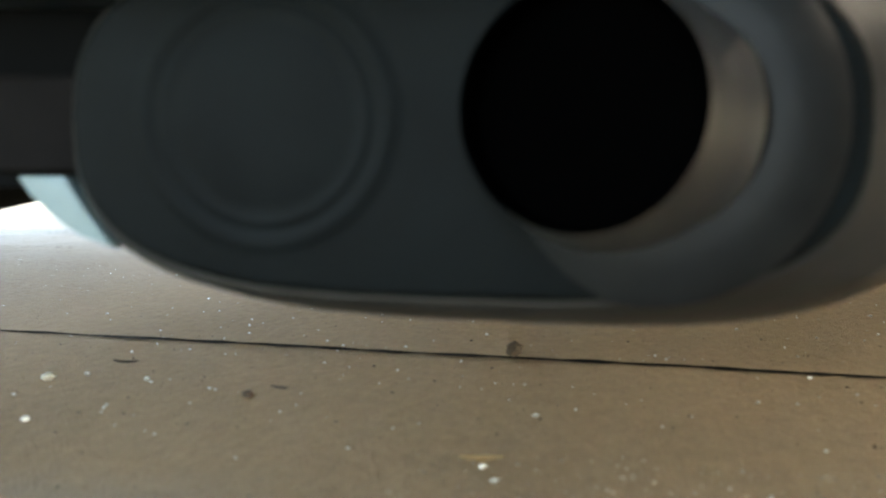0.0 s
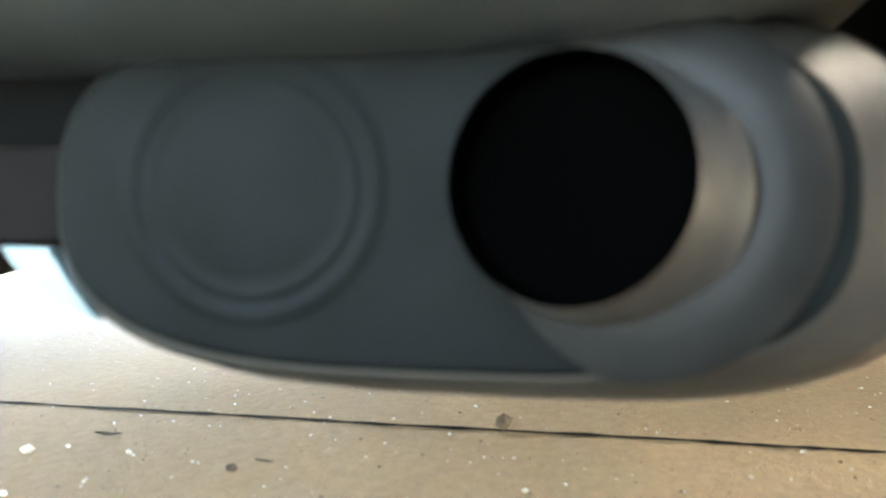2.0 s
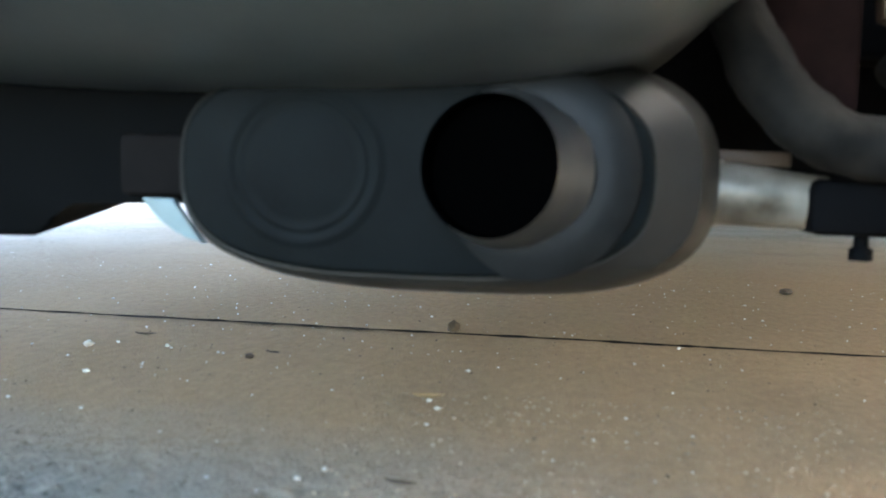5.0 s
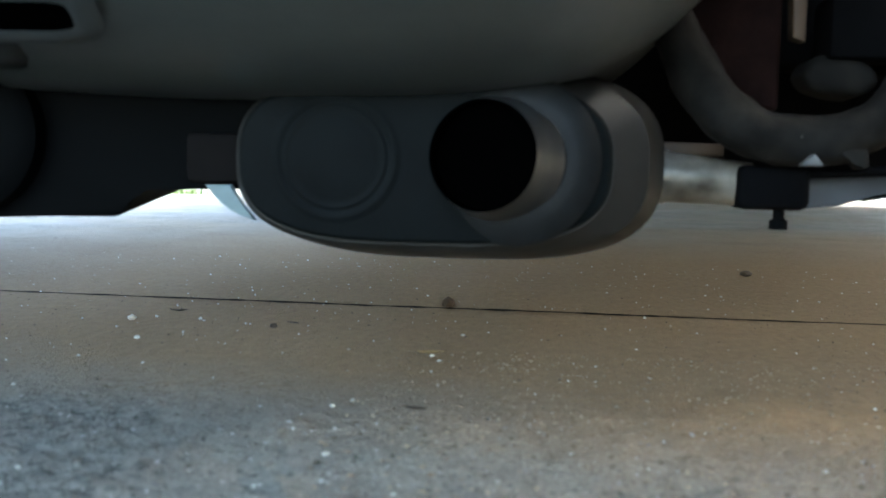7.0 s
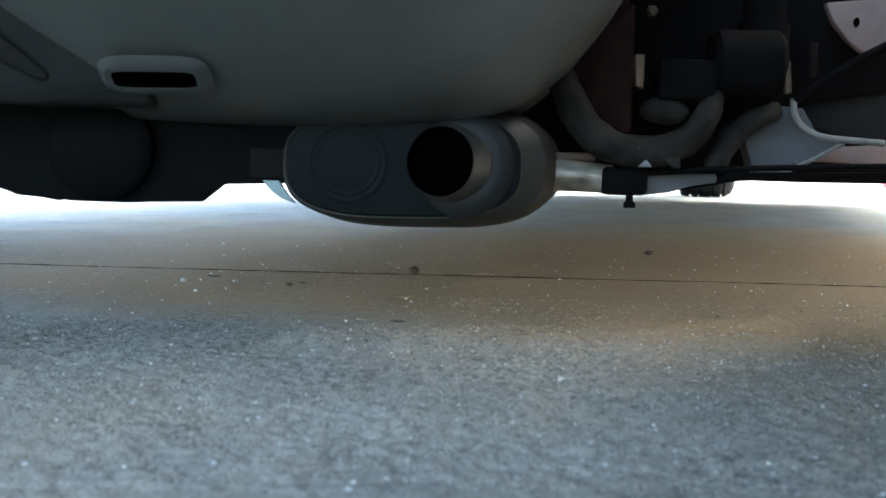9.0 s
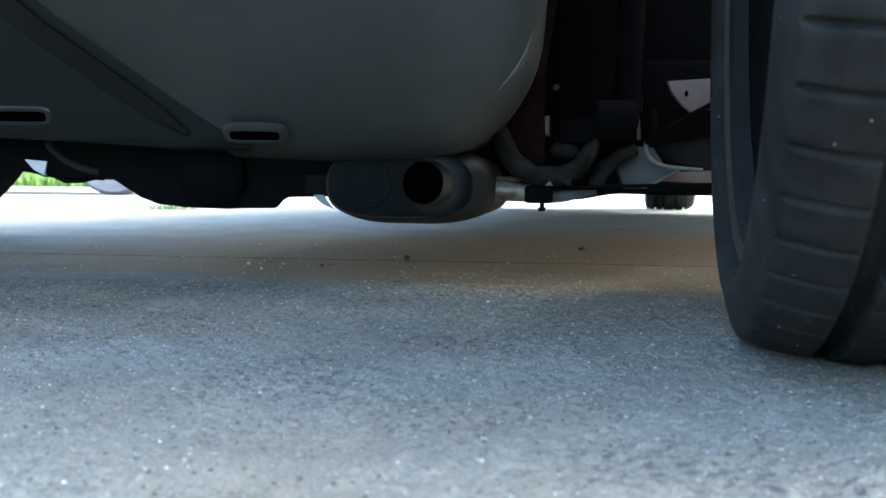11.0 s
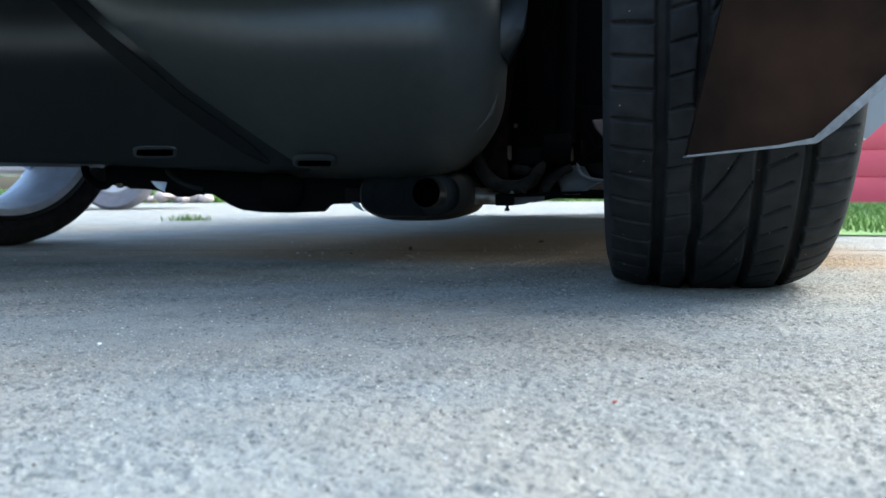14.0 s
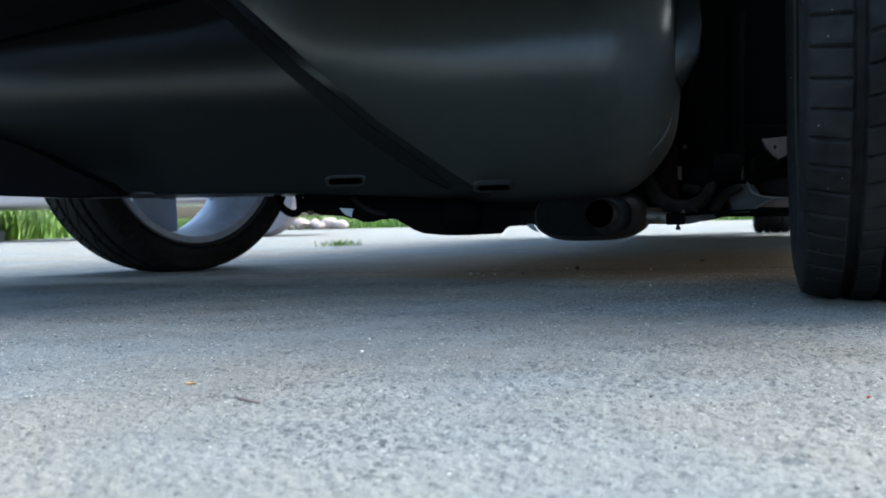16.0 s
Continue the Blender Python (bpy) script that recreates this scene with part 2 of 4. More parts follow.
def specks(m, scale, limit, color):
    """Sparse pale flecks over a surface."""
    n, l = m.node_tree.nodes, m.node_tree.links
    b = n["Principled BSDF"]
    old = b.inputs["Base Color"].links[0].from_socket
    t = n.new("ShaderNodeTexVoronoi")
    t.inputs["Scale"].default_value = scale
    l.new(n.new("ShaderNodeTexCoord").outputs["Object"], t.inputs["Vector"])
    g = n.new("ShaderNodeMath")
    g.operation = "LESS_THAN"
    g.inputs[1].default_value = limit
    l.new(t.outputs["Distance"], g.inputs[0])
    x = n.new("ShaderNodeMix")
    x.data_type = "RGBA"
    x.inputs["B"].default_value = (*color, 1)
    l.new(g.outputs[0], x.inputs["Factor"]), l.new(old, x.inputs["A"]), l.new(x.outputs["Result"], b.inputs["Base Color"])


specks(M_RUBBER, 70, 0.055, (0.22, 0.21, 0.19))
specks(M_ARM, 90, 0.06, (0.09, 0.085, 0.075))


def worn_lit_corner(m, x0, x1, color, most):
    """Pales a surface towards x1 in cloudy strokes: wear, plus the corner's painted highlight."""
    n, l = m.node_tree.nodes, m.node_tree.links
    b = n["Principled BSDF"]
    old = b.inputs["Base Color"].links[0].from_socket
    geo, sep = n.new("ShaderNodeNewGeometry"), n.new("ShaderNodeSeparateXYZ")
    l.new(geo.outputs["Position"], sep.inputs[0])
    cloud = n.new("ShaderNodeTexNoise")
    cloud.inputs["Scale"].default_value, cloud.inputs["Detail"].default_value, cloud.inputs["Roughness"].default_value = 22, 6, 0.65
    l.new(geo.outputs["Position"], cloud.inputs["Vector"])
    push = n.new("ShaderNodeMath")
    push.operation = "MULTIPLY_ADD"
    push.inputs[1].default_value = 0.10
    l.new(cloud.outputs["Fac"], push.inputs[0]), l.new(sep.outputs["X"], push.inputs[2])
    rng = n.new("ShaderNodeMapRange")
    rng.interpolation_type = "SMOOTHSTEP"
    rng.inputs["From Min"].default_value, rng.inputs["From Max"].default_value = x0 + 0.05, x1 + 0.05
    rng.inputs["To Max"].default_value = most
    l.new(push.outputs[0], rng.inputs["Value"])
    x = n.new("ShaderNodeMix")
    x.data_type = "RGBA"
    x.inputs["B"].default_value = (*color, 1)
    l.new(rng.outputs[0], x.inputs["Factor"]), l.new(old, x.inputs["A"]), l.new(x.outputs["Result"], b.inputs["Base Color"])


worn_lit_corner(M_TUB, -0.08, 0.085, (0.150, 0.158, 0.150), 0.8)


# ---- mesh helpers ----
def finish(bm, sharp=40):
    bmesh.ops.recalc_face_normals(bm, faces=bm.faces)
    for f in bm.faces:
        f.smooth = True
    for e in bm.edges:
        if len(e.link_faces) == 2:
            e.smooth = e.calc_face_angle(0) < radians(sharp)
    return bm


def to_mesh(name, bm, material):
    me = bpy.data.meshes.new(name)
    bm.to_mesh(me)
    bm.free()
    me.materials.append(material)
    return me


def base(name, place, label="", category="", group="", kind=""):
    """An empty at the foot of a thing, which carries its parts."""
    ob = new(name)
    ob.location = place
    ob.empty_display_size = 0.1
    return tagged(ob, label, category, group, kind)


def part(name, bm, material, parent, label="", sharp=40):
    """One mesh, given in world metres, as a part of a thing or of a part."""
    ob = new(name, to_mesh(name, finish(bm, sharp), material))
    if parent is not None:
        ob.parent = parent
        if parent.type == "EMPTY":
            ob.location = -parent.location
    return tagged(ob, label)


def thing(name, bm, material, label, category, group="", kind="", sharp=40):
    return tagged(part(name, bm, material, None, "", sharp), label, category, group, kind)


def prism(poly, y0, y1, bevel=0.0, seg=3, taper=1.0):
    """A flat outline in x and z, carried from depth y0 to y1, with rounded edges."""
    bm = bmesh.new()
    cx, cz = sum(p[0] for p in poly) / len(poly), sum(p[1] for p in poly) / len(poly)
    a = [bm.verts.new((x, y0, z)) for x, z in poly]
    b = [bm.verts.new((cx + (x - cx) * taper, y1, cz + (z - cz) * taper)) for x, z in poly]
    bm.faces.new(a)
    bm.faces.new(b[::-1])
    for i in range(len(poly)):
        j = (i + 1) % len(poly)
        bm.faces.new((a[j], a[i], b[i], b[j]))
    if bevel:
        bmesh.ops.bevel(bm, geom=[e for e in bm.edges], offset=bevel, segments=seg, profile=0.5, affect="EDGES", clamp_overlap=True)
    return bm


def box(c, s, bevel=0.002, m=None, seg=2):
    bm = bmesh.new()
    bmesh.ops.create_cube(bm, size=1)
    for v in bm.verts:
        v.co = Vector((v.co.x * s[0], v.co.y * s[1], v.co.z * s[2]))
    if bevel:
        bmesh.ops.bevel(bm, geom=list(bm.edges), offset=bevel, segments=seg, profile=0.5, affect="EDGES", clamp_overlap=True)
    if m is not None:
        bmesh.ops.transform(bm, matrix=m, verts=bm.verts)
    bmesh.ops.translate(bm, vec=c, verts=bm.verts)
    return bm


def smooth_line(points, steps=6):
    """A Catmull-Rom line through the points."""
    p = [Vector(q) for q in points]
    p = [p[0] * 2 - p[1]] + p + [p[-1] * 2 - p[-2]]
    out = []
    for i in range(1, len(p) - 2):
        for k in range(steps):
            t = k / steps
            a, b, c, d = p[i - 1], p[i], p[i + 1], p[i + 2]
            out.append(0.5 * ((2 * b) + (c - a) * t + (2 * a - 5 * b + 4 * c - d) * t * t + (3 * b - a - 3 * c + d) * t ** 3))
    out.append(p[-2])
    return out


def tube(points, radii, n=16, steps=6, flat=1.0, caps=True, smooth=True):
    """A round bar along a line; radii: one, or one for each point."""
    line = smooth_line(points, steps) if smooth else [Vector(p) for p in points]
    rs = [radii] * len(points) if isinstance(radii, (int, float)) else list(radii)
    bm = bmesh.new()
    rings = []
    for i, p in enumerate(line):
        t = (line[min(i + 1, len(line) - 1)] - line[max(i - 1, 0)]).normalized()
        side = t.cross(Vector((0, 1, 0.01))).normalized()
        up = side.cross(t).normalized()
        u = i / (len(line) - 1) * (len(rs) - 1)
        k = min(int(u), len(rs) - 2) if len(rs) > 1 else 0
        r = rs[k] + (rs[min(k + 1, len(rs) - 1)] - rs[k]) * (u - k)
        rings.append([bm.verts.new(p + side * math.cos(a) * r + up * math.sin(a) * r * flat) for a in (2 * math.pi * j / n for j in range(n))])
    for a, b in zip(rings, rings[1:]):
        for j in range(n):
            bm.faces.new((a[j], a[(j + 1) % n], b[(j + 1) % n], b[j]))
    if caps:
        bm.faces.new(rings[0][::-1])
        bm.faces.new(rings[-1])
    return bm


def lathe(profile, m, n=48, closed=False):
    """A profile of (radius, along) turned about local z, placed by m."""
    bm = bmesh.new()
    rings = []
    for r, h in profile:
        if r < 1e-6:
            rings.append([bm.verts.new(m @ Vector((0, 0, h)))])
        else:
            rings.append([bm.verts.new(m @ Vector((r * math.cos(2 * math.pi * j / n), r * math.sin(2 * math.pi * j / n), h))) for j in range(n)])
    pairs = list(zip(rings, rings[1:])) + ([(rings[-1], rings[0])] if closed else [])
    for a, b in pairs:
        for j in range(n):
            k = (j + 1) % n
            if len(a) == 1 and len(b) > 1:
                bm.faces.new((a[0], b[j], b[k]))
            elif len(b) == 1 and len(a) > 1:
                bm.faces.new((a[j], b[0], a[k]))
            elif len(a) > 1:
                bm.faces.new((a[j], b[j], b[k], a[k]))
    return bm


def toward(p, q):
    """Local z along q - p, at p."""
    d = (Vector(q) - Vector(p))
    return Matrix.Translation(p) @ d.to_track_quat("Z", "Y").to_matrix().to_4x4()


def stadium(cx, cz, hw, hh, power=3.2, n=56):
    """A rounded oval outline: half width hw, half height hh."""
    out = []
    for i in range(n):
        a = 2 * math.pi * i / n
        c, s = math.cos(a), math.sin(a)
        out.append((cx + hw * math.copysign(abs(c) ** (2 / power), c), cz + hh * math.copysign(abs(s) ** (2 / (power * 0.86)), s)))
    return out


def loft(rings, cap0=True, cap1=True):
    """Skins a row of closed rings of points."""
    bm = bmesh.new()
    vs = [[bm.verts.new(p) for p in r] for r in rings]
    for a, b in zip(vs, vs[1:]):
        for j in range(len(a)):
            k = (j + 1) % len(a)
            bm.faces.new((a[j], a[k], b[k], b[j]))
    if cap0:
        bm.faces.new(vs[0][::-1])
    if cap1:
        bm.faces.new(vs[-1])
    return bm


def worn(bm, amount, scale, seed=0.0):
    """Pushes a surface about a little, as cast and dirt-caked metal is."""
    bm.normal_update()
    for v in bm.verts:
        v.co += v.normal * amount * (noise.noise(v.co * scale + Vector((seed, 0, 0))) + 0.5 * noise.noise(v.co * scale * 3))
    return bm


# ---- ground ----
def ground_sheet():
    """One sheet to the horizon; the stretch behind the car is finely meshed, with the worn relief of old concrete."""
    rng = np.random.default_rng(7)
    rows, cols = 740, 680
    y = np.linspace(0.24, 1.66, rows)[:, None]
    f = np.linspace(0, 1, cols)[None, :]
    x = -(0.16 + 0.60 * y) + f * (0.32 + 1.08 * y)
    y = np.broadcast_to(y, x.shape)

    def field(size):
        n = int(2.9 / size) + 3
        g = rng.standard_normal((n, n))
        u, v = (x + 1.3) / size, (y - 0.2) / size
        i, j = u.astype(int), v.astype(int)
        a, b = u - i, v - j
        a, b = a * a * (3 - 2 * a), b * b * (3 - 2 * b)
        return (g[i, j] * (1 - a) + g[i + 1, j] * a) * (1 - b) + (g[i, j + 1] * (1 - a) + g[i + 1, j + 1] * a) * b

    z = 0.00085 * field(0.0038) + 0.00030 * field(0.0085) + 0.00030 * field(0.021)
    rim = np.minimum(np.minimum(f, 1 - f) * 30, 1) * np.minimum(np.minimum(y - 0.24, 1.66 - y) * 12, 1)
    z = np.clip(z, -0.0015, 0.0014) * rim
    vs = np.stack([x, y, z], -1).reshape(-1, 3)
    k = np.arange(rows * cols).reshape(rows, cols)
    quads = np.stack([k[:-1, :-1], k[:-1, 1:], k[1:, 1:], k[1:, :-1]], -1).reshape(-1, 4)
    edge = np.concatenate([k[0, :-1], k[:-1, -1], k[-1, :0:-1], k[:0:-1, 0]])
    m = len(edge)
    out = vs[edge].copy()
    d = out[:, :2] - np.array([0.0, 0.95])
    out[:, :2] = d / np.linalg.norm(d, axis=1, keepdims=True) * 320 + np.array([0.0, 0.95])
    out[:, 2] = 0
    o = len(vs) + np.arange(m)
    skirt = np.stack([np.roll(edge, -1), edge, o, np.roll(o, -1)], -1)
    quads = np.concatenate([quads, skirt])
    vs = np.concatenate([vs, out])
    me = bpy.data.meshes.new("ground")
    me.vertices.add(len(vs))
    me.vertices.foreach_set("co", vs.ravel().astype(np.float32))
    me.loops.add(quads.size)
    me.loops.foreach_set("vertex_index", quads.ravel().astype(np.int32))
    me.polygons.add(len(quads))
    me.polygons.foreach_set("loop_start", np.arange(0, quads.size, 4, dtype=np.int32))
    me.polygons.foreach_set("use_smooth", [True] * len(quads))
    me.update(calc_edges=True)
    me.validate()
    me.materials.append(M_GROUND)
    return me


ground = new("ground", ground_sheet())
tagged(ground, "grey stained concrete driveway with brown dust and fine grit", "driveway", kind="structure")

# ---- the car ----
YAW = radians(-12)
C_R, C_F = Vector((math.cos(YAW), math.sin(YAW), 0)), Vector((-math.sin(YAW), math.cos(YAW), 0))
C_O = Vector((0.19, 1.215, 0)) - 0.62 * C_R


def car_at(x, y, z):
    """A place by the car's own axes: right, ahead, up, from the ground under its rear axle."""
    return C_O + C_R * x + C_F * y + Vector((0, 0, z))


car = base("car", C_O, "grey car seen from under its rear end, parked on concrete", "car")


def car_shell():
    side = [(-0.08, 0.70), (-0.14, 0.95), (-0.08, 1.02), (0.25, 1.40), (1.60, 1.43), (2.05, 1.02), (4.2, 0.90), (4.3, 0.66)]
    rings = []
    for x, k in ((-0.58, 0.93), (-0.51, 1.0), (0.8, 1.0), (0.88, 0.93)):
        rings.append([car_at(x, 1.25 + (y - 1.25) * (0.97 if x in (-0.58, 0.88) else 1), 0.66 + (z - 0.66) * k) for y, z in side])
    return loft(rings)


part("body_shell", car_shell(), M_PAINT, car, "grey painted body shell")


def floor_pan():
    plan = [(-0.52, 1.84), (-0.46, 2.20), (-0.08, 4.2), (0.05, 5.5), (0.72, 5.4), (0.80, 5.0), (1.36, 4.40), (0.96, 3.0), (0.60, 1.86), (0.30, 1.90)]
    return loft([[(x, y, z) for x, y in plan] for z in (0.20, 0.22, 0.62, 0.655)])


# Unseen tail overhang, added to shade the tub and the ground behind it.
def overhang_shade_bm():
    rings = []
    for x, low, y0, y1 in ((-1.24, 0.43, 0.86, 1.30), (-1.0, 0.43, 0.86, 1.30), (-0.50, 0.44, 0.98, 1.32), (-0.18, 0.45, 1.20, 1.36), (0.07, 0.46, 1.26, 1.44)):
        d = y1 - y0
        cross = [(y0, low + 0.015), (y0 + 0.04 * d, low), (y0 + 0.5 * d, low + 0.03), (y1, max(low + 0.05, 0.40)), (y1, 0.68), (y0 + 0.06 * d, 0.68), (y0, 0.60)]
        rings.append([(x, y, z) for y, z in cross])
    return loft(rings)


part("overhang_shade", overhang_shade_bm(), M_TUB, car, "dark unseen overhang added to shade the tub and ground")


def fender_bm():
    """The quarter panel that arches over the rear wheel."""
    rings = []
    for x, k in ((0.13, 0.0), (0.16, 0.03), (0.50, 0.03), (0.54, 0.0)):
        rings.append([(x, y, z + k) for y, z in ((0.80, 0.60), (0.80, 0.80), (0.90, 0.90), (1.52, 0.93), (1.52, 0.68), (1.20, 0.68), (0.92, 0.62))])
    return loft(rings)


part("quarter_panel", fender_bm(), M_PAINT, car, "grey painted quarter panel over the wheel")
part("floor_pan", floor_pan(), M_BLACK, car, "black floor pan")


def sill_bm(p, q):
    """A rocker panel from p to q: upright outside, tucked under at the foot."""
    p, q = Vector((*p, 0)), Vector((*q, 0))
    out = (q - p).normalized().cross(Vector((0, 0, 1)))
    cross = [(0.0, 0.195), (0.03, 0.185), (0.06, 0.215), (0.075, 0.40), (0.06, 0.70), (0.0, 0.70)]
    return loft([[e + out * d + Vector((0, 0, z)) for d, z in cross] for e in (p, q)])


# Unseen; set out past the wheel to keep side light off the ground.
part("side_sill", sill_bm((0.57, 1.46), (1.56, 4.93)), M_PAINT, car, "grey painted sill, unseen, set to block side light")

# grey tub under the tail: two pressed halves that meet at a slanting step
TUB_R = [(-0.252, 0.1360), (-0.167, 0.1330), (-0.08, 0.1338), (-0.03, 0.1380), (0.005, 0.1465), (0.032, 0.164), (0.055, 0.188), (0.073, 0.217), (0.083, 0.250),
         (0.0865, 0.29), (0.088, 0.34), (0.085, 0.60), (-0.80, 0.60), (-0.56, 0.37), (-0.436, 0.263), (-0.30, 0.167)]
TUB_L = [(-1.9, 0.20), (-1.25, 0.176), (-1.08, 0.165), (-0.9, 0.162), (-0.71, 0.160), (-0.574, 0.157), (-0.438, 0.151), (-0.302, 0.143), (-0.22, 0.141), (-0.25, 0.60), (-1.9, 0.60)]


def bowl(outline, y0, y1, cx, cz, reach, deep, steps=18):
    """A thick panel that swells forward from its outline to a rounded belly about (cx, cz)."""
    rings = [[(x, y1, z) for x, z in outline]]
    for k in range(steps + 1):
        q = math.cos(math.pi / 2 * k / steps)
        s = reach * (1 - q)
        rings.append([(x + (cx - x) * s, y0 + deep * (1 - math.sqrt(max(0.0, 1 - q * q))), z + (cz - z) * s) for x, z in outline])
    return loft(rings)


def sized(k, bm):
    for v in bm.verts:
        v.co = Vector((v.co.x * k, v.co.y * k, 0.105 + (v.co.z - 0.105) * k))
    return bm


def lean(u):
    """How far the tail leans out at height u over its foot: out to a soft ridge, upright there, then back in."""
    total, n = 0.0, 24
    for k in range(n):
        h = u * (k + 0.5) / n
        a, b, c = (min(1.0, max(0.0, (h - p) / q)) for p, q in ((-0.03, 0.05), (0.165, 0.08), (0.225, 0.09)))
        total += 0.44 * a * a * (3 - 2 * a) * (1 - b * b * (3 - 2 * b)) - 0.30 * c * c * (3 - 2 * c)
    return total * u / n


def bulge(bm, cuts=True):
    """Lets a panel lean out over its belly, as the tail overhangs."""
    if cuts:
        bmesh.ops.triangulate(bm, faces=bm.faces)
    for k in range(40 if cuts else 0):
        geom = list(bm.verts) + list(bm.edges) + list(bm.faces)
        bmesh.ops.bisect_plane(bm, geom=geom, plane_co=(0, 0, 0.155 + 0.011 * k), plane_no=(0, 0, 1))
    for v in bm.verts:
        u = max(0.0, v.co.z - 0.125)
        grow = 1 - lean(u)
        v.co = Vector((v.co.x * grow, v.co.y * grow, 0.105 + (v.co.z - 0.105) * grow))
    return bm


CURVE = [(p.x, p.z) for p in smooth_line([(x, 0, z) for x, z in TUB_R[:12]], 5)]
tub = part("rear_tub", bulge(bowl(CURVE + TUB_R[12:], 1.512, 1.80, -0.15, 0.40, 0.6, 0.10)), M_TUB, car, "smooth grey rounded tub under the tail", 60)
part("tub_side", bulge(prism(TUB_L, 1.563, 1.80, 0.014, 4)), M_VALANCE, tub, "", 60)


# Dark strip standing in for the shaded valley between the two pressings.
SEAM = [(-0.288, 0.1575, 0.3), (-0.322, 0.1815, 0.8), (-0.370, 0.215, 1), (-0.436, 0.262, 1), (-0.560, 0.368, 1), (-0.800, 0.600, 1)]
part("seam_shade", bulge(prism([(x - 0.010 * w, z - 0.009 * w) for x, z, w in SEAM] + [(x + 0.008 * w, z + 0.006 * w) for x, z, w in SEAM[::-1]], 1.5585, 1.60, 0.012, 6)), M_SEAM_SHADE, tub, "dark strip in place of the shade between the pressings", 60)


part("valance_end", sized(0.968, prism([(-1.35, 0.330), (-1.0921, 0.2825), (-0.9903, 0.2378), (-0.9301, 0.2073), (-0.8703, 0.1799), (-0.8389, 0.1592), (-0.9319, 0.1565), (-1.0966, 0.1675), (-1.35, 0.180)], 1.488, 1.545, 0.006, 3)), M_BLACK, tub, "black end of the valance")
part("valance_tab", prism([(-0.835, 0.1600), (-0.828, 0.1660), (-0.800, 0.1660), (-0.790, 0.1600)], 1.530, 1.560, 0.002), M_SURROUND, tub)
part("trim_strip", sized(1.075, prism([(-1.40, 0.455), (-1.40, 0.360), (-0.9905, 0.3809), (-0.8133, 0.4129), (-0.6508, 0.4426), (-0.5888, 0.4601), (-0.8112, 0.465)], 1.325, 1.36, 0.006, 3)), M_BLACK, tub, "black rubber trim strip")


def drain_slot(cx, cz, w, h, y, tilt):
    """A raised surround and a black plug for its shaded slot."""
    outer = stadium(cx, cz, w * 0.67, h * 1.2, 4, 32)
    mid = stadium(cx, cz, w * 0.565, h * 0.82, 5, 32)
    inner = stadium(cx, cz, w * 0.5, h * 0.5, 6, 32)
    rings = [[(x, y + 0.004, z) for x, z in outer], [(x, y - 0.0016, z) for x, z in mid], [(x, y - 0.0012, z) for x, z in inner], [(x, y + 0.012, z) for x, z in inner]]
    bm = loft(rings, False, False)
    plug = prism(inner, y - 0.0008, y + 0.02)
    for b in (bm, plug):
        bmesh.ops.rotate(b, cent=(cx, y, cz), matrix=Matrix.Rotation(radians(tilt), 3, "X"), verts=b.verts)
    return bm, plug


for cx, cz, w, h, y, tilt in ((-0.215, 0.1568, 0.052, 0.0110, 1.5470, 36), (-0.468, 0.1745, 0.058, 0.0105, 1.563, 8)):
    ring, plug = drain_slot(cx, cz, w, h, y, tilt)
    ring, plug = bulge(ring, False), bulge(plug, False)
    part("drain_slot", ring, M_SURROUND, tub, "raised surround of a drain slot")
    part("slot_opening", plug, M_HOLE_SHADE, tub, "black plug in place of a shaded slot opening")
part("tub_bracket", bulge(prism([(0.084, 0.52), (0.112, 0.52), (0.119, 0.415), (0.114, 0.362), (0.088, 0.312), (0.070, 0.33)], 1.57, 1.61, 0.004)), M_VALANCE, tub, "dented dark bracket")

# scuffs on the tub's rounded corner; its edge glints are put into their pale colour
for points in ([(0.0698, 1.5599, 0.2622), (0.0653, 1.5583, 0.2463), (0.0564, 1.5552, 0.2303), (0.0458, 1.5529, 0.2161)], [(0.0669, 1.5619, 0.2415), (0.0585, 1.5573, 0.2292), (0.0494, 1.5537, 0.2197), (0.0353, 1.5519, 0.2038)]):
    part("scuff", bulge(tube(points, [0.0005, 0.0017, 0.0014, 0.0005], 6, 4), False), M_LIP, tub, "pale scuff mark with the corner's glint in its colour")
part("scuff", bulge(tube([(-0.1409, 1.5200, 0.3392), (-0.1330, 1.5200, 0.3395), (-0.1240, 1.5201, 0.3390)], [0.0004, 0.0014, 0.0004], 6, 3), False), M_SURROUND, tub, "small dull scuff mark")

# muffler: oval body, flat end plate with a round boss, stub outlet
MX, MZ = -0.0685, 0.1075


def muffler_body():
    rows = ((1.602, 0.0, 0.080, 0.0355), (1.604, 0.0006, 0.0825, 0.0375), (1.610, 0.0075, 0.0880, 0.0400), (1.625, 0.0125, 0.0910, 0.0428), (1.70, 0.022, 0.0890, 0.0428), (1.90, 0.045, 0.0850, 0.041), (1.94, 0.05, 0.065, 0.03))
    return loft([[(x, y, z) for x, z in stadium(MX + dx, MZ - 0.0005, hw, hh)] for y, dx, hw, hh in rows])


muffler = part("muffler", muffler_body(), M_MUFBODY, car, "oval steel muffler", 30)


def end_plate():
    rows = ((1.608, 0.0795, 0.0352), (1.6000, 0.0793, 0.0350), (1.5988, 0.0785, 0.0343), (1.5985, 0.0770, 0.0330), (1.5985, 0.03, 0.012))
    return loft([[(x, y, z) for x, z in stadium(MX, MZ, hw, hh)] for y, hw, hh in rows])


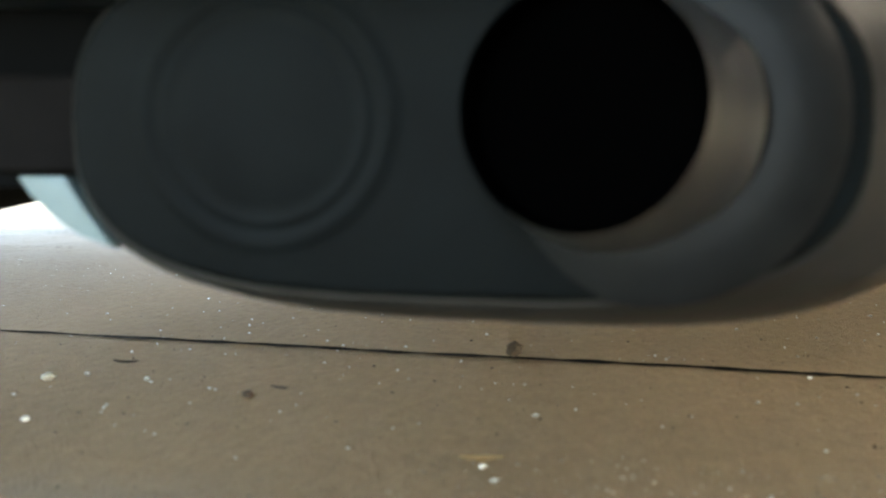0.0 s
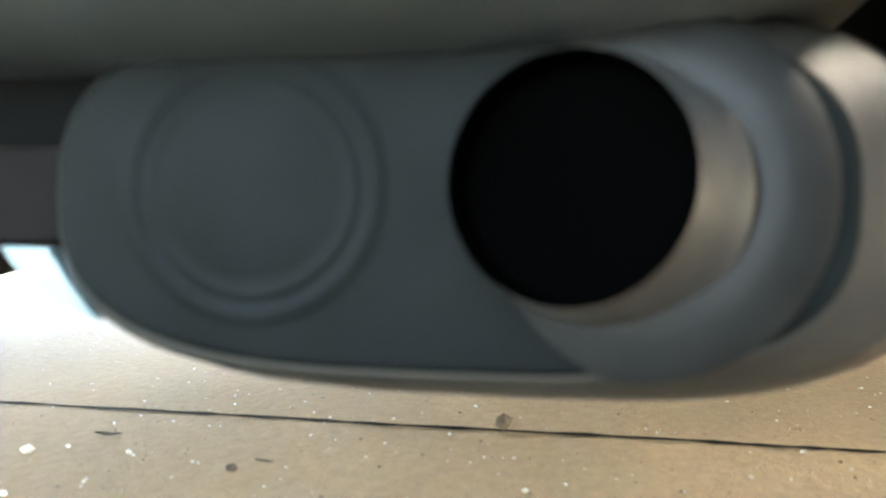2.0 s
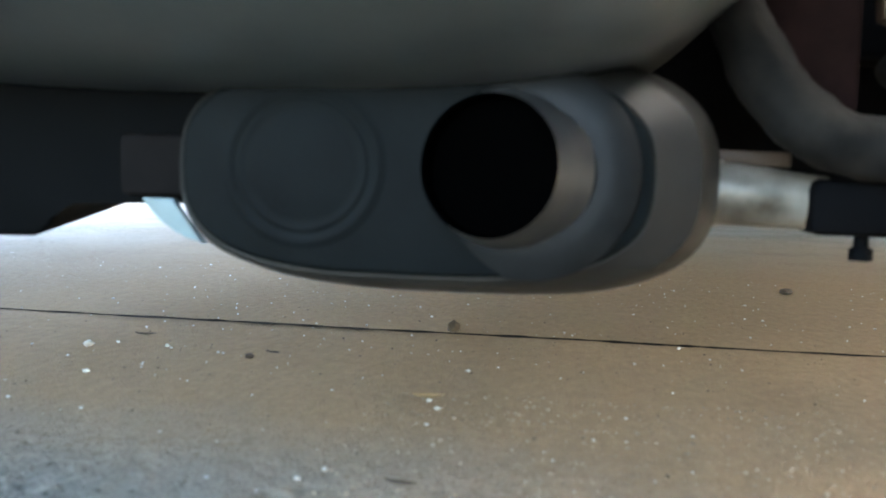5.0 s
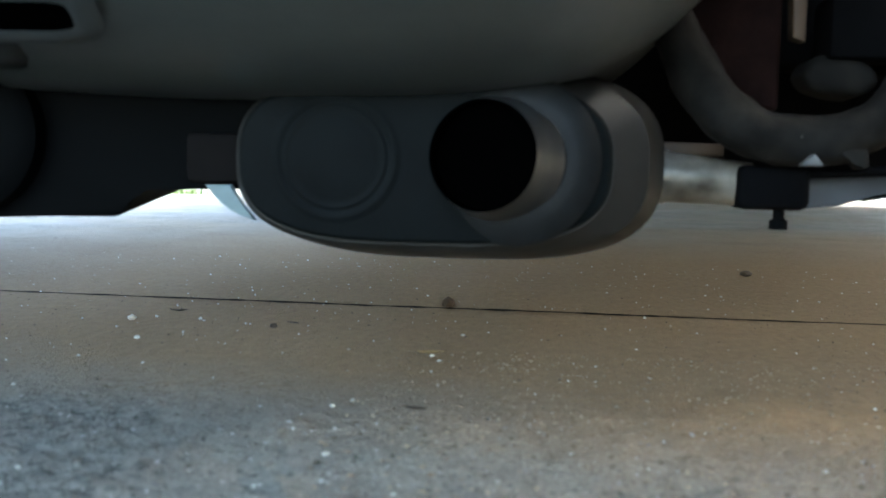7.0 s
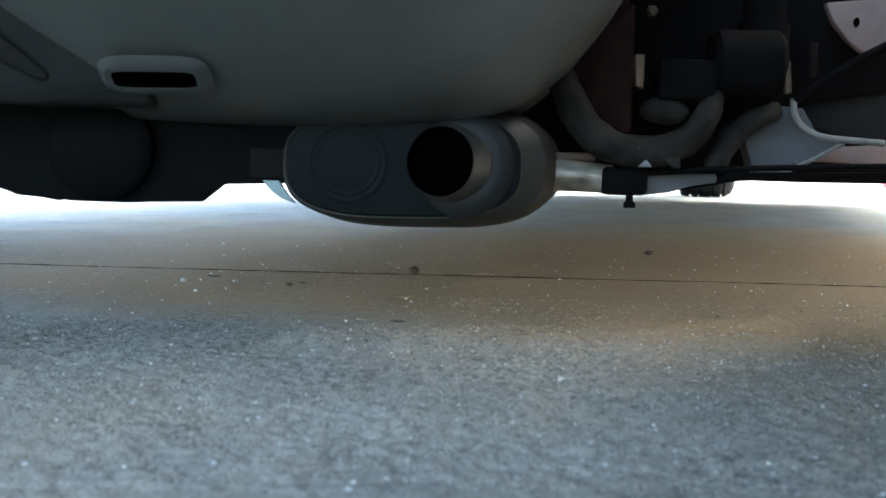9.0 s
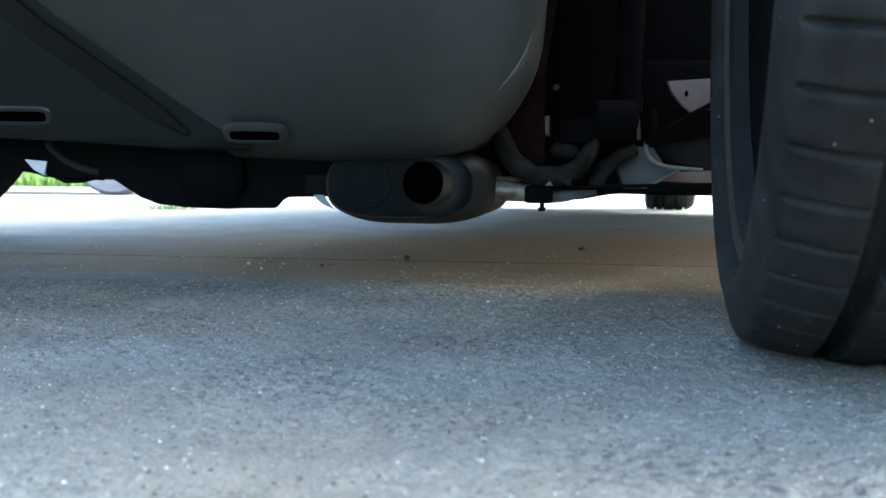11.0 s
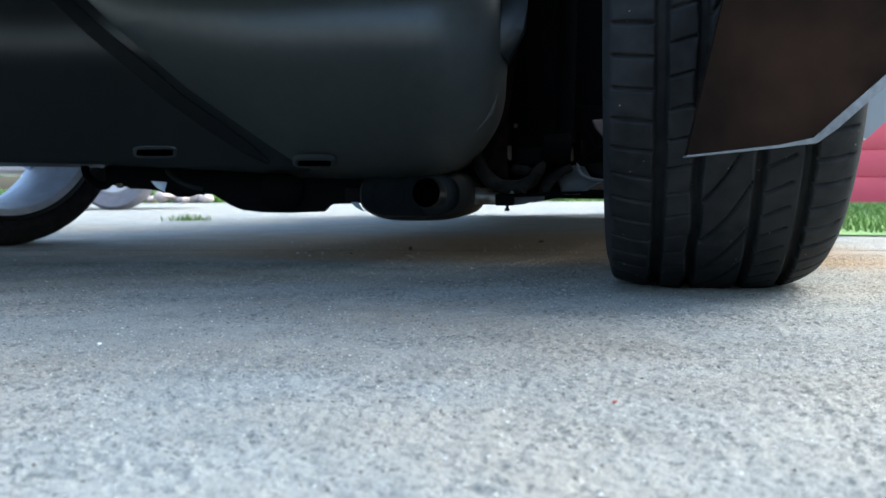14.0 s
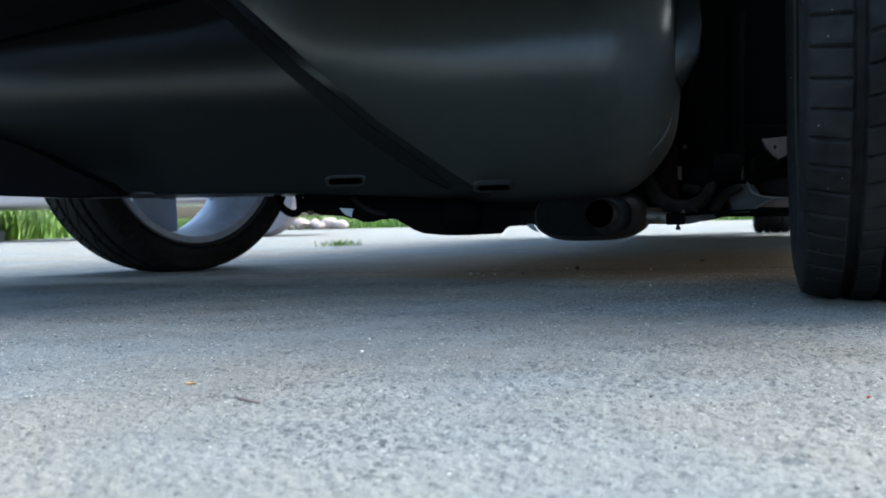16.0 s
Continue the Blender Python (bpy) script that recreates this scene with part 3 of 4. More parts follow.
part("end_plate", end_plate(), M_MUF, muffler, "blue-grey end plate", 50)
face_m = toward((-0.1058, 1.5985, 0.1083), (-0.1058, 1.0, 0.1083))
boss = [(0.0285 - 0.00075 * k, 0.0002 + 0.0007 * (math.sin(math.pi * k / 16) ** 2 if k > 8 else math.sin(math.pi * k / 8) ** 2) + (0.0007 * (k - 12) / 4 if k > 12 else 0)) for k in range(17)]
part("boss", lathe(boss + [(0.006, 0.0009), (0, 0.0009)], face_m, 48), M_MUF, muffler, "pressed round boss with a shallow groove", 80)
dish_m = toward((-0.0300, 1.5985, 0.1082), (-0.0350, 1.55, 0.1092))
part("outlet_collar", lathe([(0.0360, -0.0006), (0.0345, 0.0004), (0.0325, 0.0013), (0.030, 0.0022), (0.028, 0.0028), (0.026, 0.0032), (0.022, 0.0033)], dish_m, 56), M_COLLAR, muffler, "dished collar", 60)
tip_m = toward((-0.0370, 1.604, 0.1086), (-0.0428, 1.584, 0.1100))
part("tailpipe", lathe([(0.0292, 0.0005), (0.0268, 0.005), (0.0252, 0.010), (0.0242, 0.016), (0.0231, 0.0206), (0.0229, 0.0211), (0.0226, 0.0211), (0.0224, 0.0208), (0.0224, 0.004)], tip_m, 64), M_TIP, muffler, "short steel tailpipe", 50)
part("tailpipe_bore", lathe([(0.0230, 0.0208), (0.02295, 0.0213), (0.0224, 0.0213), (0.0222, 0.0190), (0.0219, 0.0140), (0.010, 0.0132), (0, 0.0132)], tip_m, 64), M_HOLE_SHADE, muffler, "sooty black plug for the pipe's shaded inside", 50)

part("shield_fin", prism([(-0.1650, 0.0955), (-0.1535, 0.0955), (-0.1495, 0.0880), (-0.1420, 0.0800), (-0.1490, 0.0822), (-0.1535, 0.0845), (-0.1580, 0.0875), (-0.1622, 0.0918)], 1.606, 1.610, 0.0005), M_FIN, car, "pale translucent edge of a heat shield")

# pipe, clamp and hanger beside the muffler
pipe = part("exhaust_pipe", tube([(0.005, 1.66, 0.1032), (0.030, 1.652, 0.1026), (0.05, 1.65, 0.1015), (0.0770, 1.65, 0.0995)], [0.0122, 0.0120, 0.0112, 0.0100], 28, 4), M_PIPE, car, "pale dented exhaust pipe")
part("weld_ring", tube([(0.0375, 1.6515, 0.1023), (0.0395, 1.651, 0.1022)], 0.0124, 28, 2), M_PIPE, pipe)
part("shield_strip", prism([(0.018, 0.1128), (0.066, 0.1122), (0.066, 0.1180), (0.018, 0.1190)], 1.655, 1.668, 0.001), M_TAN, car, "rusty brown shield strip")
clamp = part("pipe_clamp", box((0.085, 1.65, 0.0985), (0.032, 0.03, 0.020), 0.004), M_BLACK, car, "black pipe clamp")
part("clamp_bolt", lathe([(0.0, 0), (0.0042, 0), (0.0042, 0.004), (0.0026, 0.005), (0.0026, 0.012), (0, 0.012)], toward((0.0895, 1.645, 0.0795), (0.0895, 1.645, 0.2)), 12), M_BLACK, clamp)
part("hanger_strap", prism([(0.1, 0.1045), (0.1, 0.0885), (0.118, 0.0905), (0.1335, 0.0955), (0.152, 0.0985), (0.152, 0.1045)], 1.652, 1.668, 0.0012), M_PLATE, car, "grey strap")
part("brake_rod", tube([(0.09, 1.64, 0.1040), (0.165, 1.64, 0.1085), (0.30, 1.645, 0.1125)], 0.0022, 10, 5), M_BLACK, car, "thin black rod")
part("lower_shield", prism([(0.130, 0.0925), (0.167, 0.0995), (0.212, 0.1025), (0.31, 0.104), (0.31, 0.108), (0.16, 0.106)], 1.655, 1.70, 0.001), M_BLACK, car, "black shield edge")

# rear suspension to the side of the tub
part("lower_arm", worn(tube([(0.0271, 1.645, 0.1991), (0.0375, 1.64, 0.1722), (0.0478, 1.635, 0.1491), (0.0619, 1.63, 0.1299), (0.0817, 1.63, 0.1204), (0.105, 1.63, 0.1196), (0.126, 1.632, 0.1276), (0.1409, 1.64, 0.1445), (0.147, 1.65, 0.158)],
                            [0.0095, 0.0105, 0.0115, 0.0115, 0.0110, 0.0110, 0.0105, 0.0090, 0.0080], 24, 6), 0.0016, 70), M_ARM, car, "dusty grey curved suspension arm", 80)
part("arm_tooth", prism([(0.0903, 0.1084), (0.0959, 0.1135), (0.0999, 0.1085)], 1.614, 1.620, 0.0006), M_LIP, car, "small pale torn tab")
part("arm_tab", prism([(0.1060, 0.1150), (0.1112, 0.1120), (0.1140, 0.1105), (0.1171, 0.1073), (0.1202, 0.1081), (0.1195, 0.1160)], 1.620, 1.634, 0.001), M_ARM, car)
part("knuckle", worn(prism([(0.0990, 0.1552), (0.1116, 0.1600), (0.1255, 0.1560), (0.1335, 0.1470), (0.1241, 0.1390), (0.1083, 0.1405), (0.0985, 0.1446)], 1.645, 1.675, 0.0055, 4), 0.0012, 90), M_ARM, car, "dusty cast knuckle")
part("copper_bolt", lathe([(0, 0), (0.0042, 0), (0.0042, 0.005), (0.0026, 0.006), (0.0026, 0.009), (0, 0.009)], toward((0.1050, 1.668, 0.2212), (0.100, 1.62, 0.215)), 6), M_TAN, car, "rusty copper-coloured bolt")
part("splash_panel", prism([(0.035, 0.17), (0.072, 0.205), (0.093, 0.227), (0.12, 0.43), (0.02, 0.43), (0.03, 0.2)], 1.70, 1.72, 0.002), M_RUST, car, "rust-brown panel")
part("rusty_plate", prism([(0.044, 0.180), (0.072, 0.212), (0.094, 0.228), (0.094, 0.134), (0.061, 0.138), (0.05, 0.155)], 1.672, 1.69, 0.003), M_RUST, car, "rust-brown plate")
part("tan_bracket", prism([(0.090, 0.187), (0.0965, 0.187), (0.0965, 0.163), (0.091, 0.165)], 1.64, 1.65, 0.0008), M_TAN, car, "tan bracket")
part("bushing", lathe([(0, 0), (0.020, 0), (0.024, 0.004), (0.024, 0.046), (0.020, 0.05), (0, 0.05)], toward((0.146, 1.66, 0.183), (0.25, 1.66, 0.183)), 28), M_BLACK, car, "black rubber bushing")
part("bushing_bracket", box((0.127, 1.655, 0.170), (0.040, 0.03, 0.028), 0.003), M_BLACK, car)
shock = part("shock_absorber", tube([(0.188, 1.68, 0.20), (0.194, 1.68, 0.45)], 0.0155, 24, 2), M_BLACK, car, "black shock absorber")
part("shock_collar", tube([(0.1875, 1.68, 0.195), (0.188, 1.68, 0.215)], 0.0185, 24, 2), M_BLACK, shock)
part("clip", prism([(0.1931, 0.184), (0.1970, 0.184), (0.1988, 0.1618), (0.1949, 0.1605)], 1.640, 1.646, 0.0008), M_TAN, car, "thin worn clip")
part("clip", prism([(0.2113, 0.1965), (0.2167, 0.1965), (0.2170, 0.1730), (0.2124, 0.1714)], 1.645, 1.652, 0.0008), M_DARKRUST, car, "thin rusty clip")
part("track_link", worn(tube([(0.1505, 1.655, 0.1065), (0.1530, 1.655, 0.1150), (0.1580, 1.657, 0.1245), (0.1660, 1.66, 0.1344), (0.1797, 1.662, 0.1438), (0.196, 1.668, 0.151)], [0.0070, 0.0088, 0.0085, 0.0082, 0.0078, 0.0075], 20, 6), 0.0014, 80, 5.0), M_ARM, car, "dusty link", 80)
part("brake_hose", tube([(0.2085, 1.66, 0.1570), (0.2125, 1.66, 0.1625), (0.2244, 1.66, 0.1702), (0.2397, 1.66, 0.1805), (0.2609, 1.66, 0.1927), (0.30, 1.665, 0.212)], 0.0030, 12, 5), M_BLACK, car, "black rubber brake hose")
panel = part("floor_panel", prism([(0.176, 0.142), (0.1870, 0.1075), (0.2019, 0.1019), (0.2285, 0.1149), (0.2528, 0.1279), (0.2316, 0.1364), (0.2226, 0.1542), (0.205, 0.156)], 1.69, 1.71, 0.0012), M_PLATE, car, "pale grey pressed floor panel")
part("panel_seam", tube([(0.1862, 1.688, 0.1085), (0.2019, 1.688, 0.1027), (0.2285, 1.688, 0.1155), (0.2528, 1.688, 0.1283)], 0.0016, 10, 1, smooth=False), M_LIP, panel, "pale folded seam")
for rx, rz in ((0.1919, 0.1088), (0.2008, 0.1064), (0.2097, 0.1103), (0.2187, 0.1142)):
    part("rivet", lathe([(0.0017, 0), (0.0014, 0.0008), (0.0007, 0.0013), (0, 0.0014)], toward((rx, 1.6905, rz), (rx, 1.6, rz)), 10), M_PLATE, panel)
part("arch_lip", tube([(0.209, 1.67, 0.160), (0.210, 1.67, 0.149), (0.216, 1.67, 0.140), (0.228, 1.67, 0.1335), (0.243, 1.67, 0.131), (0.275, 1.67, 0.1285)], 0.0024, 10, 5), M_LIP, panel, "pale rolled edge")
part("sill_edge", prism([(0.223, 0.116), (0.244, 0.126), (0.31, 0.130), (0.31, 0.113)], 1.715, 1.73, 0.001), M_PINK, car, "pinkish sill")
part("arch_liner", worn(prism([(0.2300, 0.1581), (0.2445, 0.1758), (0.2701, 0.1893), (0.2992, 0.2006), (0.36, 0.22), (0.36, 0.130), (0.2727, 0.1320), (0.2459, 0.1410)], 1.735, 1.76, 0.004), 0.001, 40), M_LINER, car, "dark grey arch liner")
cal = part("backing_plate", prism([(0.236, 0.232), (0.242, 0.218), (0.254, 0.204), (0.264, 0.196), (0.29, 0.20), (0.29, 0.236)], 1.69, 1.70, 0.0015), M_PINK, car, "pinkish metal plate")
part("plate_hole", prism(stadium(0.258, 0.2175, 0.002, 0.0035, 2, 16), 1.688, 1.695), M_HOLE_SHADE, cal)
part("rear_bulkhead", prism([(-0.16, 0.125), (-0.02, 0.118), (0.05, 0.106), (0.15, 0.1005), (0.25, 0.0985), (0.50, 0.0985), (0.50, 0.60), (-0.16, 0.60)], 1.765, 1.80, 0.003), M_BLACK, car, "black bulkhead")
part("cross_beam", prism([(0.10, 0.16), (0.20, 0.155), (0.30, 0.17), (0.30, 0.26), (0.10, 0.26)], 1.72, 1.75, 0.006), M_BLACK, car)

# unseen drum and arm, added to cast a streak of shadow over the ground
shade_caster = part("shade_drum", lathe([(0, 0), (0.12, 0), (0.155, 0.012), (0.165, 0.03), (0.165, 0.10), (0.155, 0.115), (0.06, 0.12), (0, 0.12)], toward((0.275, 1.47, 0.178), (0.43, 1.44, 0.178)), 36), M_BLACK, car, "black unseen drum that casts shade on the ground")
part("shade_drum_arm", tube([(0.34, 1.52, 0.17), (0.36, 1.66, 0.19), (0.38, 1.80, 0.23)], [0.05, 0.04, 0.035], 16, 5), M_BLACK, shade_caster)

# dark tank and cover to the other side of the muffler
tank = part("tank", prism([(-0.560, 0.1571), (-0.548, 0.1420), (-0.5449, 0.1230), (-0.5117, 0.1221), (-0.4549, 0.1126), (-0.4359, 0.1088), (-0.3933, 0.1126), (-0.3838, 0.1041), (-0.3601, 0.0898), (-0.3412, 0.0823), (-0.3099, 0.0808), (-0.3042, 0.0789), (-0.2635, 0.0783), (-0.2480, 0.0789), (-0.2085, 0.0797), (-0.2030, 0.0842), (-0.1990, 0.0915), (-0.1945, 0.0940), (-0.1137, 0.0945), (-0.0474, 0.1003), (-0.0474, 0.22), (-0.560, 0.22)], 1.615, 1.80, 0.003, 3, 0.72), M_DARKBLUE, car, "dark plastic tank and shield")
part("drum", lathe([(0, 0), (0.030, 0), (0.036, 0.005), (0.036, 0.14)], toward((-0.277, 1.600, 0.116), (-0.277, 1.9, 0.116)), 36), M_DARKBLUE, car, "dark round canister")
part("rust_box", box((-0.160, 1.634, 0.107), (0.030, 0.05, 0.022), 0.003), M_DARKRUST, car, "small rusty box")
part("torn_shield", prism([(-0.566, 0.150), (-0.565, 0.1262), (-0.5499, 0.1234), (-0.5332, 0.1226), (-0.5266, 0.1183), (-0.5060, 0.1190), (-0.4900, 0.1163), (-0.4800, 0.1150), (-0.4734, 0.1113), (-0.4635, 0.1118), (-0.4503, 0.1046), (-0.4304, 0.1050), (-0.4180, 0.1095), (-0.4072, 0.1080), (-0.40, 0.15)], 1.622, 1.630, 0.0008), M_BLACK, car, "torn black lower shield")
part("shield_rib", tube([(-0.4640, 1.616, 0.150), (-0.4622, 1.616, 0.1440), (-0.4461, 1.616, 0.1304), (-0.4265, 1.616, 0.1215), (-0.4069, 1.616, 0.1171)], 0.0042, 12, 5), M_LINER, car)
part("shield_clip", prism([(-0.548, 0.1265), (-0.538, 0.1275), (-0.5365, 0.1205), (-0.546, 0.1195)], 1.612, 1.620, 0.0008), M_TAN, car)
part("pale_tab", prism([(-0.4910, 0.1308), (-0.4650, 0.1289), (-0.4690, 0.1129), (-0.4810, 0.1194)], 1.612, 1.620, 0.001), M_RIM, car, "pale tab")
part("hose", tube([(-0.618, 1.665, 0.168), (-0.6135, 1.66, 0.146), (-0.6036, 1.66, 0.1310), (-0.5884, 1.66, 0.1235), (-0.5763, 1.66, 0.1275), (-0.5744, 1.66, 0.1420), (-0.577, 1.66, 0.165)], 0.0068, 14, 5), M_BLACK, car, "black hose")


# ---- wheels ----
TR, TW = 0.315, 0.115


def tread_depth(u, s):
    """How deep the tread is cut at u across (-1 inner to 1 outer) and s metres round."""
    d = 0.0
    wob = 0.012 * math.sin(s * 62.0)
    for c, w, wave in ((-0.60, 0.060, 0), (-0.27, 0.050, 1), (0.25, 0.046, 0), (0.66, 0.052, 0)):
        k = abs(u - c - wob * wave) / w
        if k < 1:
            d = max(d, 0.011 * min(1, (1 - k) * 3.5))
    def cut(pitch, slope, width, curve=0.0):
        q = (s - slope * u - curve * u * u) % pitch
        return 0.0070 * max(0.0, 1 - abs(q - pitch / 2) / width)
    if u > 0.71:
        d = max(d, cut(0.0305, 0.012, 0.0030))
    elif 0.30 < u < 0.60:
        d = max(d, cut(0.0305, -0.055, 0.0026) if u < 0.55 else 0)
    elif -0.22 < u < 0.20:
        d = max(d, cut(0.061, -0.21, 0.0034, -0.16))
    elif -0.54 < u < -0.32:
        d = max(d, cut(0.0305, -0.03, 0.0016))
    elif u < -0.66:
        d = max(d, cut(0.0305, 0.004, 0.0022))
    return d


def tyre_mesh(segs=1320):
    prof = []          # across, radius, tread coordinate
    for x, r in ((-0.095, 0.254), (-0.106, 0.257), (-0.1145, 0.262), (-0.1175, 0.269), (-0.1165, 0.276), (-0.1135, 0.287), (-0.111, 0.297), (-0.109, 0.3010)):
        prof.append((x, r, None))
    n = 116
    for i in range(n + 1):
        u = -1 + 2 * i / n
        prof.append((u * 0.1065, TR - 0.0085 * u * u - (0.010 if u > 0 else 0.004) * u ** 6, u))
    for x, r in ((0.1115, 0.2925), (0.1155, 0.287), (0.1195, 0.280), (0.1215, 0.273), (0.1215, 0.267), (0.1185, 0.261), (0.108, 0.257), (0.095, 0.254)):
        prof.append((x, r, None))
    prof += [(0.06, 0.250, None), (-0.06, 0.250, None)]
    m = len(prof)
    verts = []
    for j in range(segs):
        a = 2 * math.pi * j / segs
        s = a * TR
        ca, sa = math.cos(a), math.sin(a)
        for x, r, u in prof:
            if u is not None:
                r = r - tread_depth(u, s)
            # the foot of the tyre flattens where the weight sits
            z = -r * ca
            if z < -0.309:
                z = -0.309 + (z + 0.309) * 0.12
            verts.append((x, r * sa, z))
    faces = []
    for j in range(segs):
        k = (j + 1) % segs
        for i in range(m):
            h = (i + 1) % m
            faces.append((j * m + i, k * m + i, k * m + h, j * m + h))
    me = bpy.data.meshes.new("tyre")
    me.from_pydata(verts, [], faces)
    me.polygons.foreach_set("use_smooth", [True] * len(me.polygons))
    me.materials.append(M_RUBBER)
    me.update()
    return me


TYRE = tyre_mesh()
ROT = Matrix.Rotation(math.pi / 2, 4, "Y")      # turns local z to run along the axle
RIM_BARREL = to_mesh("rim_barrel", finish(lathe([(r + 0.024, h) for r, h in ((0.205, -0.100), (0.219, -0.103), (0.221, -0.098), (0.2145, -0.094), (0.2105, -0.085), (0.206, -0.05), (0.200, 0.02), (0.205, 0.08), (0.214, 0.094), (0.221, 0.098), (0.219, 0.103), (0.205, 0.100),
                                                                        (0.198, 0.07), (0.193, 0.02), (0.198, -0.05), (0.203, -0.085))], ROT, 72, True), 35), M_BARREL)

# Dark copy of the barrel: shade inside the near wheel put into its colour.
RIM_SHADED = RIM_BARREL.copy()
RIM_SHADED.materials[0] = M_LINER


def spoke_bm():
    bm = bmesh.new()
    for k in range(5):
        b = box((0, 0, 0), (0.030, 0.132, 0.215), 0.012)
        for v in b.verts:
            v.co.y *= 1.0 + 1.2 * v.co.z
        bmesh.ops.transform(b, matrix=Matrix.Rotation(2 * math.pi * k / 5 + 0.3, 4, "X") @ Matrix.Translation((0.072, 0, 0.142)), verts=b.verts)
        tmp = bpy.data.meshes.new("tmp")
        b.to_mesh(tmp)
        b.free()
        bm.from_mesh(tmp)
        bpy.data.meshes.remove(tmp)
    return bm


SPOKES = to_mesh("rim_spokes", finish(spoke_bm()), M_RIM)
HUB = to_mesh("brake_disc", finish(lathe([(0, -0.02), (0.06, -0.02), (0.065, 0.0), (0.135, 0.0), (0.137, 0.004), (0.137, 0.02), (0.07, 0.022), (0.05, 0.07), (0, 0.075)], ROT, 48), 35), M_BLACK)
# Added disc that keeps the near wheel's inside dark.
SHADE_DISC = to_mesh("shade_disc", finish(lathe([(0, -0.060), (0.10, -0.062), (0.12, -0.085), (0.238, -0.088), (0.242, -0.084), (0.12, -0.080), (0, -0.056)], ROT, 56), 35), M_BLACK)
LIPRING = to_mesh("rim_lip", finish(lathe([(0.2515, -0.1065), (0.2545, -0.104), (0.2545, -0.0985), (0.2485, -0.0965), (0.2465, -0.1005)], ROT, 72, True), 35), M_BRONZE)


def wheel(place, turn, spin, label, shaded=False):
    """A wheel of the car: tyre, alloy barrel, spokes and brake disc. turn: the axle's heading; its outer side is local
    +x. shaded: its inside is made dark.
    """
    m = Matrix.Translation(Vector(place) + Vector((0, 0, 0.309))) @ Matrix.Rotation(turn, 4, "Z") @ Matrix.Rotation(spin, 4, "X")
    flat = Matrix.Translation(Vector(place) + Vector((0, 0, 0.309))) @ Matrix.Rotation(turn, 4, "Z")
    w = new("wheel", RIM_SHADED if shaded else RIM_BARREL)
    w.parent = car
    w.matrix_basis = Matrix.Translation(-C_O) @ m
    tagged(w, label)
    inv = m.inverted()
    for name, me, lab, mm in (("tyre", TYRE, "black tyre with worn tread grooves", flat), ("spokes", SPOKES, "", m), ("brake_disc", HUB, "", m), ("rim_lip", LIPRING, "", m)) + ((("shade_disc", SHADE_DISC, "added black disc that darkens the wheel's inside", m),) if shaded else ()):
        o = new(name, me)
        o.parent = w
        o.matrix_basis = inv @ mm
        tagged(o, lab)
    return w


TYAW = radians(-10)
wr = Vector((math.cos(TYAW), math.sin(TYAW), 0))
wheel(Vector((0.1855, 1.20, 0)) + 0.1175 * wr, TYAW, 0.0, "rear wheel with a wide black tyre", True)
LYAW = radians(-31)
wl = Vector((math.cos(LYAW), math.sin(LYAW), 0))
wheel(Vector((-0.949, 2.14, 0)) - 0.115 * wl, LYAW + math.pi, 1.62, "rear wheel with pale alloy rim and black tyre")

wheel(Vector((0.86, 5.50, 0)) + 0.1175 * wr, TYAW, 1.1, "front wheel with a black tyre")

# guard behind the wheel with a pale worn edge
FL = 0.835
guard = part("bumper_corner", prism([(0.1936, 0.1371), (0.2708, 0.1452), (0.3015, 0.1488), (0.3173, 0.1605), (0.3773, 0.2142), (0.4694, 0.3081), (0.4694, 0.5699), (0.2708, 0.5699), (0.2230, 0.2630)], FL, FL + 0.006, 0.001), M_FLAP, car, "dark brown inside of the bumper corner")
part("worn_edge", prism([(0.1934, 0.1359), (0.2708, 0.1438), (0.3020, 0.1474), (0.3187, 0.1596), (0.3791, 0.2133), (0.4712, 0.3072), (0.4694, 0.3135), (0.3746, 0.2187), (0.3141, 0.1655), (0.2988, 0.1512), (0.2708, 0.1462), (0.1939, 0.1378)], FL - 0.002, FL + 0.010, 0.0008), M_LIP, guard, "pale scuffed lower edge")

# ---- yard ----
lawn_bm = bmesh.new()
for quad in (((0.96, 2.50), (1.9, 2.05), (14, 2.0), (14, 9.7), (3.80, 9.7)), ((-16, 17.1), (-8, 10.75), (-6.3, 9.35), (-5.6, 10.5), (-9, 17.1)), ((-30, 14.2), (-3.2, 16.5), (8, 17), (30, 15), (30, 40), (-30, 40))):
    lawn_bm.faces.new([lawn_bm.verts.new((x, y, 0.004)) for x, y in quad])
lawn = tagged(part("lawn", lawn_bm, M_LAWN, None), "green lawn beside the driveway", "lawn", kind="structure")


def blades(name, spots, size, label, seed):
    """Many small bent blades."""
    rnd = random.Random(seed)
    vs, fs = [], []
    for x, y in spots:
        h = size * rnd.uniform(0.5, 1.3)
        a = rnd.uniform(0, 2 * math.pi)
        w = size * 0.09
        dx, dy = math.cos(a) * w, math.sin(a) * w
        lx, ly = rnd.uniform(-0.45, 0.45) * h, rnd.uniform(-0.45, 0.45) * h
        i = len(vs)
        vs += [(x - dx, y - dy, 0.003), (x + dx, y + dy, 0.003), (x + dx * 0.7 + lx * 0.4, y + dy * 0.7 + ly * 0.4, h * 0.6), (x - dx * 0.7 + lx * 0.4, y - dy * 0.7 + ly * 0.4, h * 0.6), (x + lx, y + ly, h)]
        fs += [(i, i + 1, i + 2, i + 3), (i + 3, i + 2, i + 4)]
    me = bpy.data.meshes.new(name)
    me.from_pydata(vs, [], fs)
    me.materials.append(M_GRASS)
    return tagged(new(name, me), label, "grass", kind="stuff")


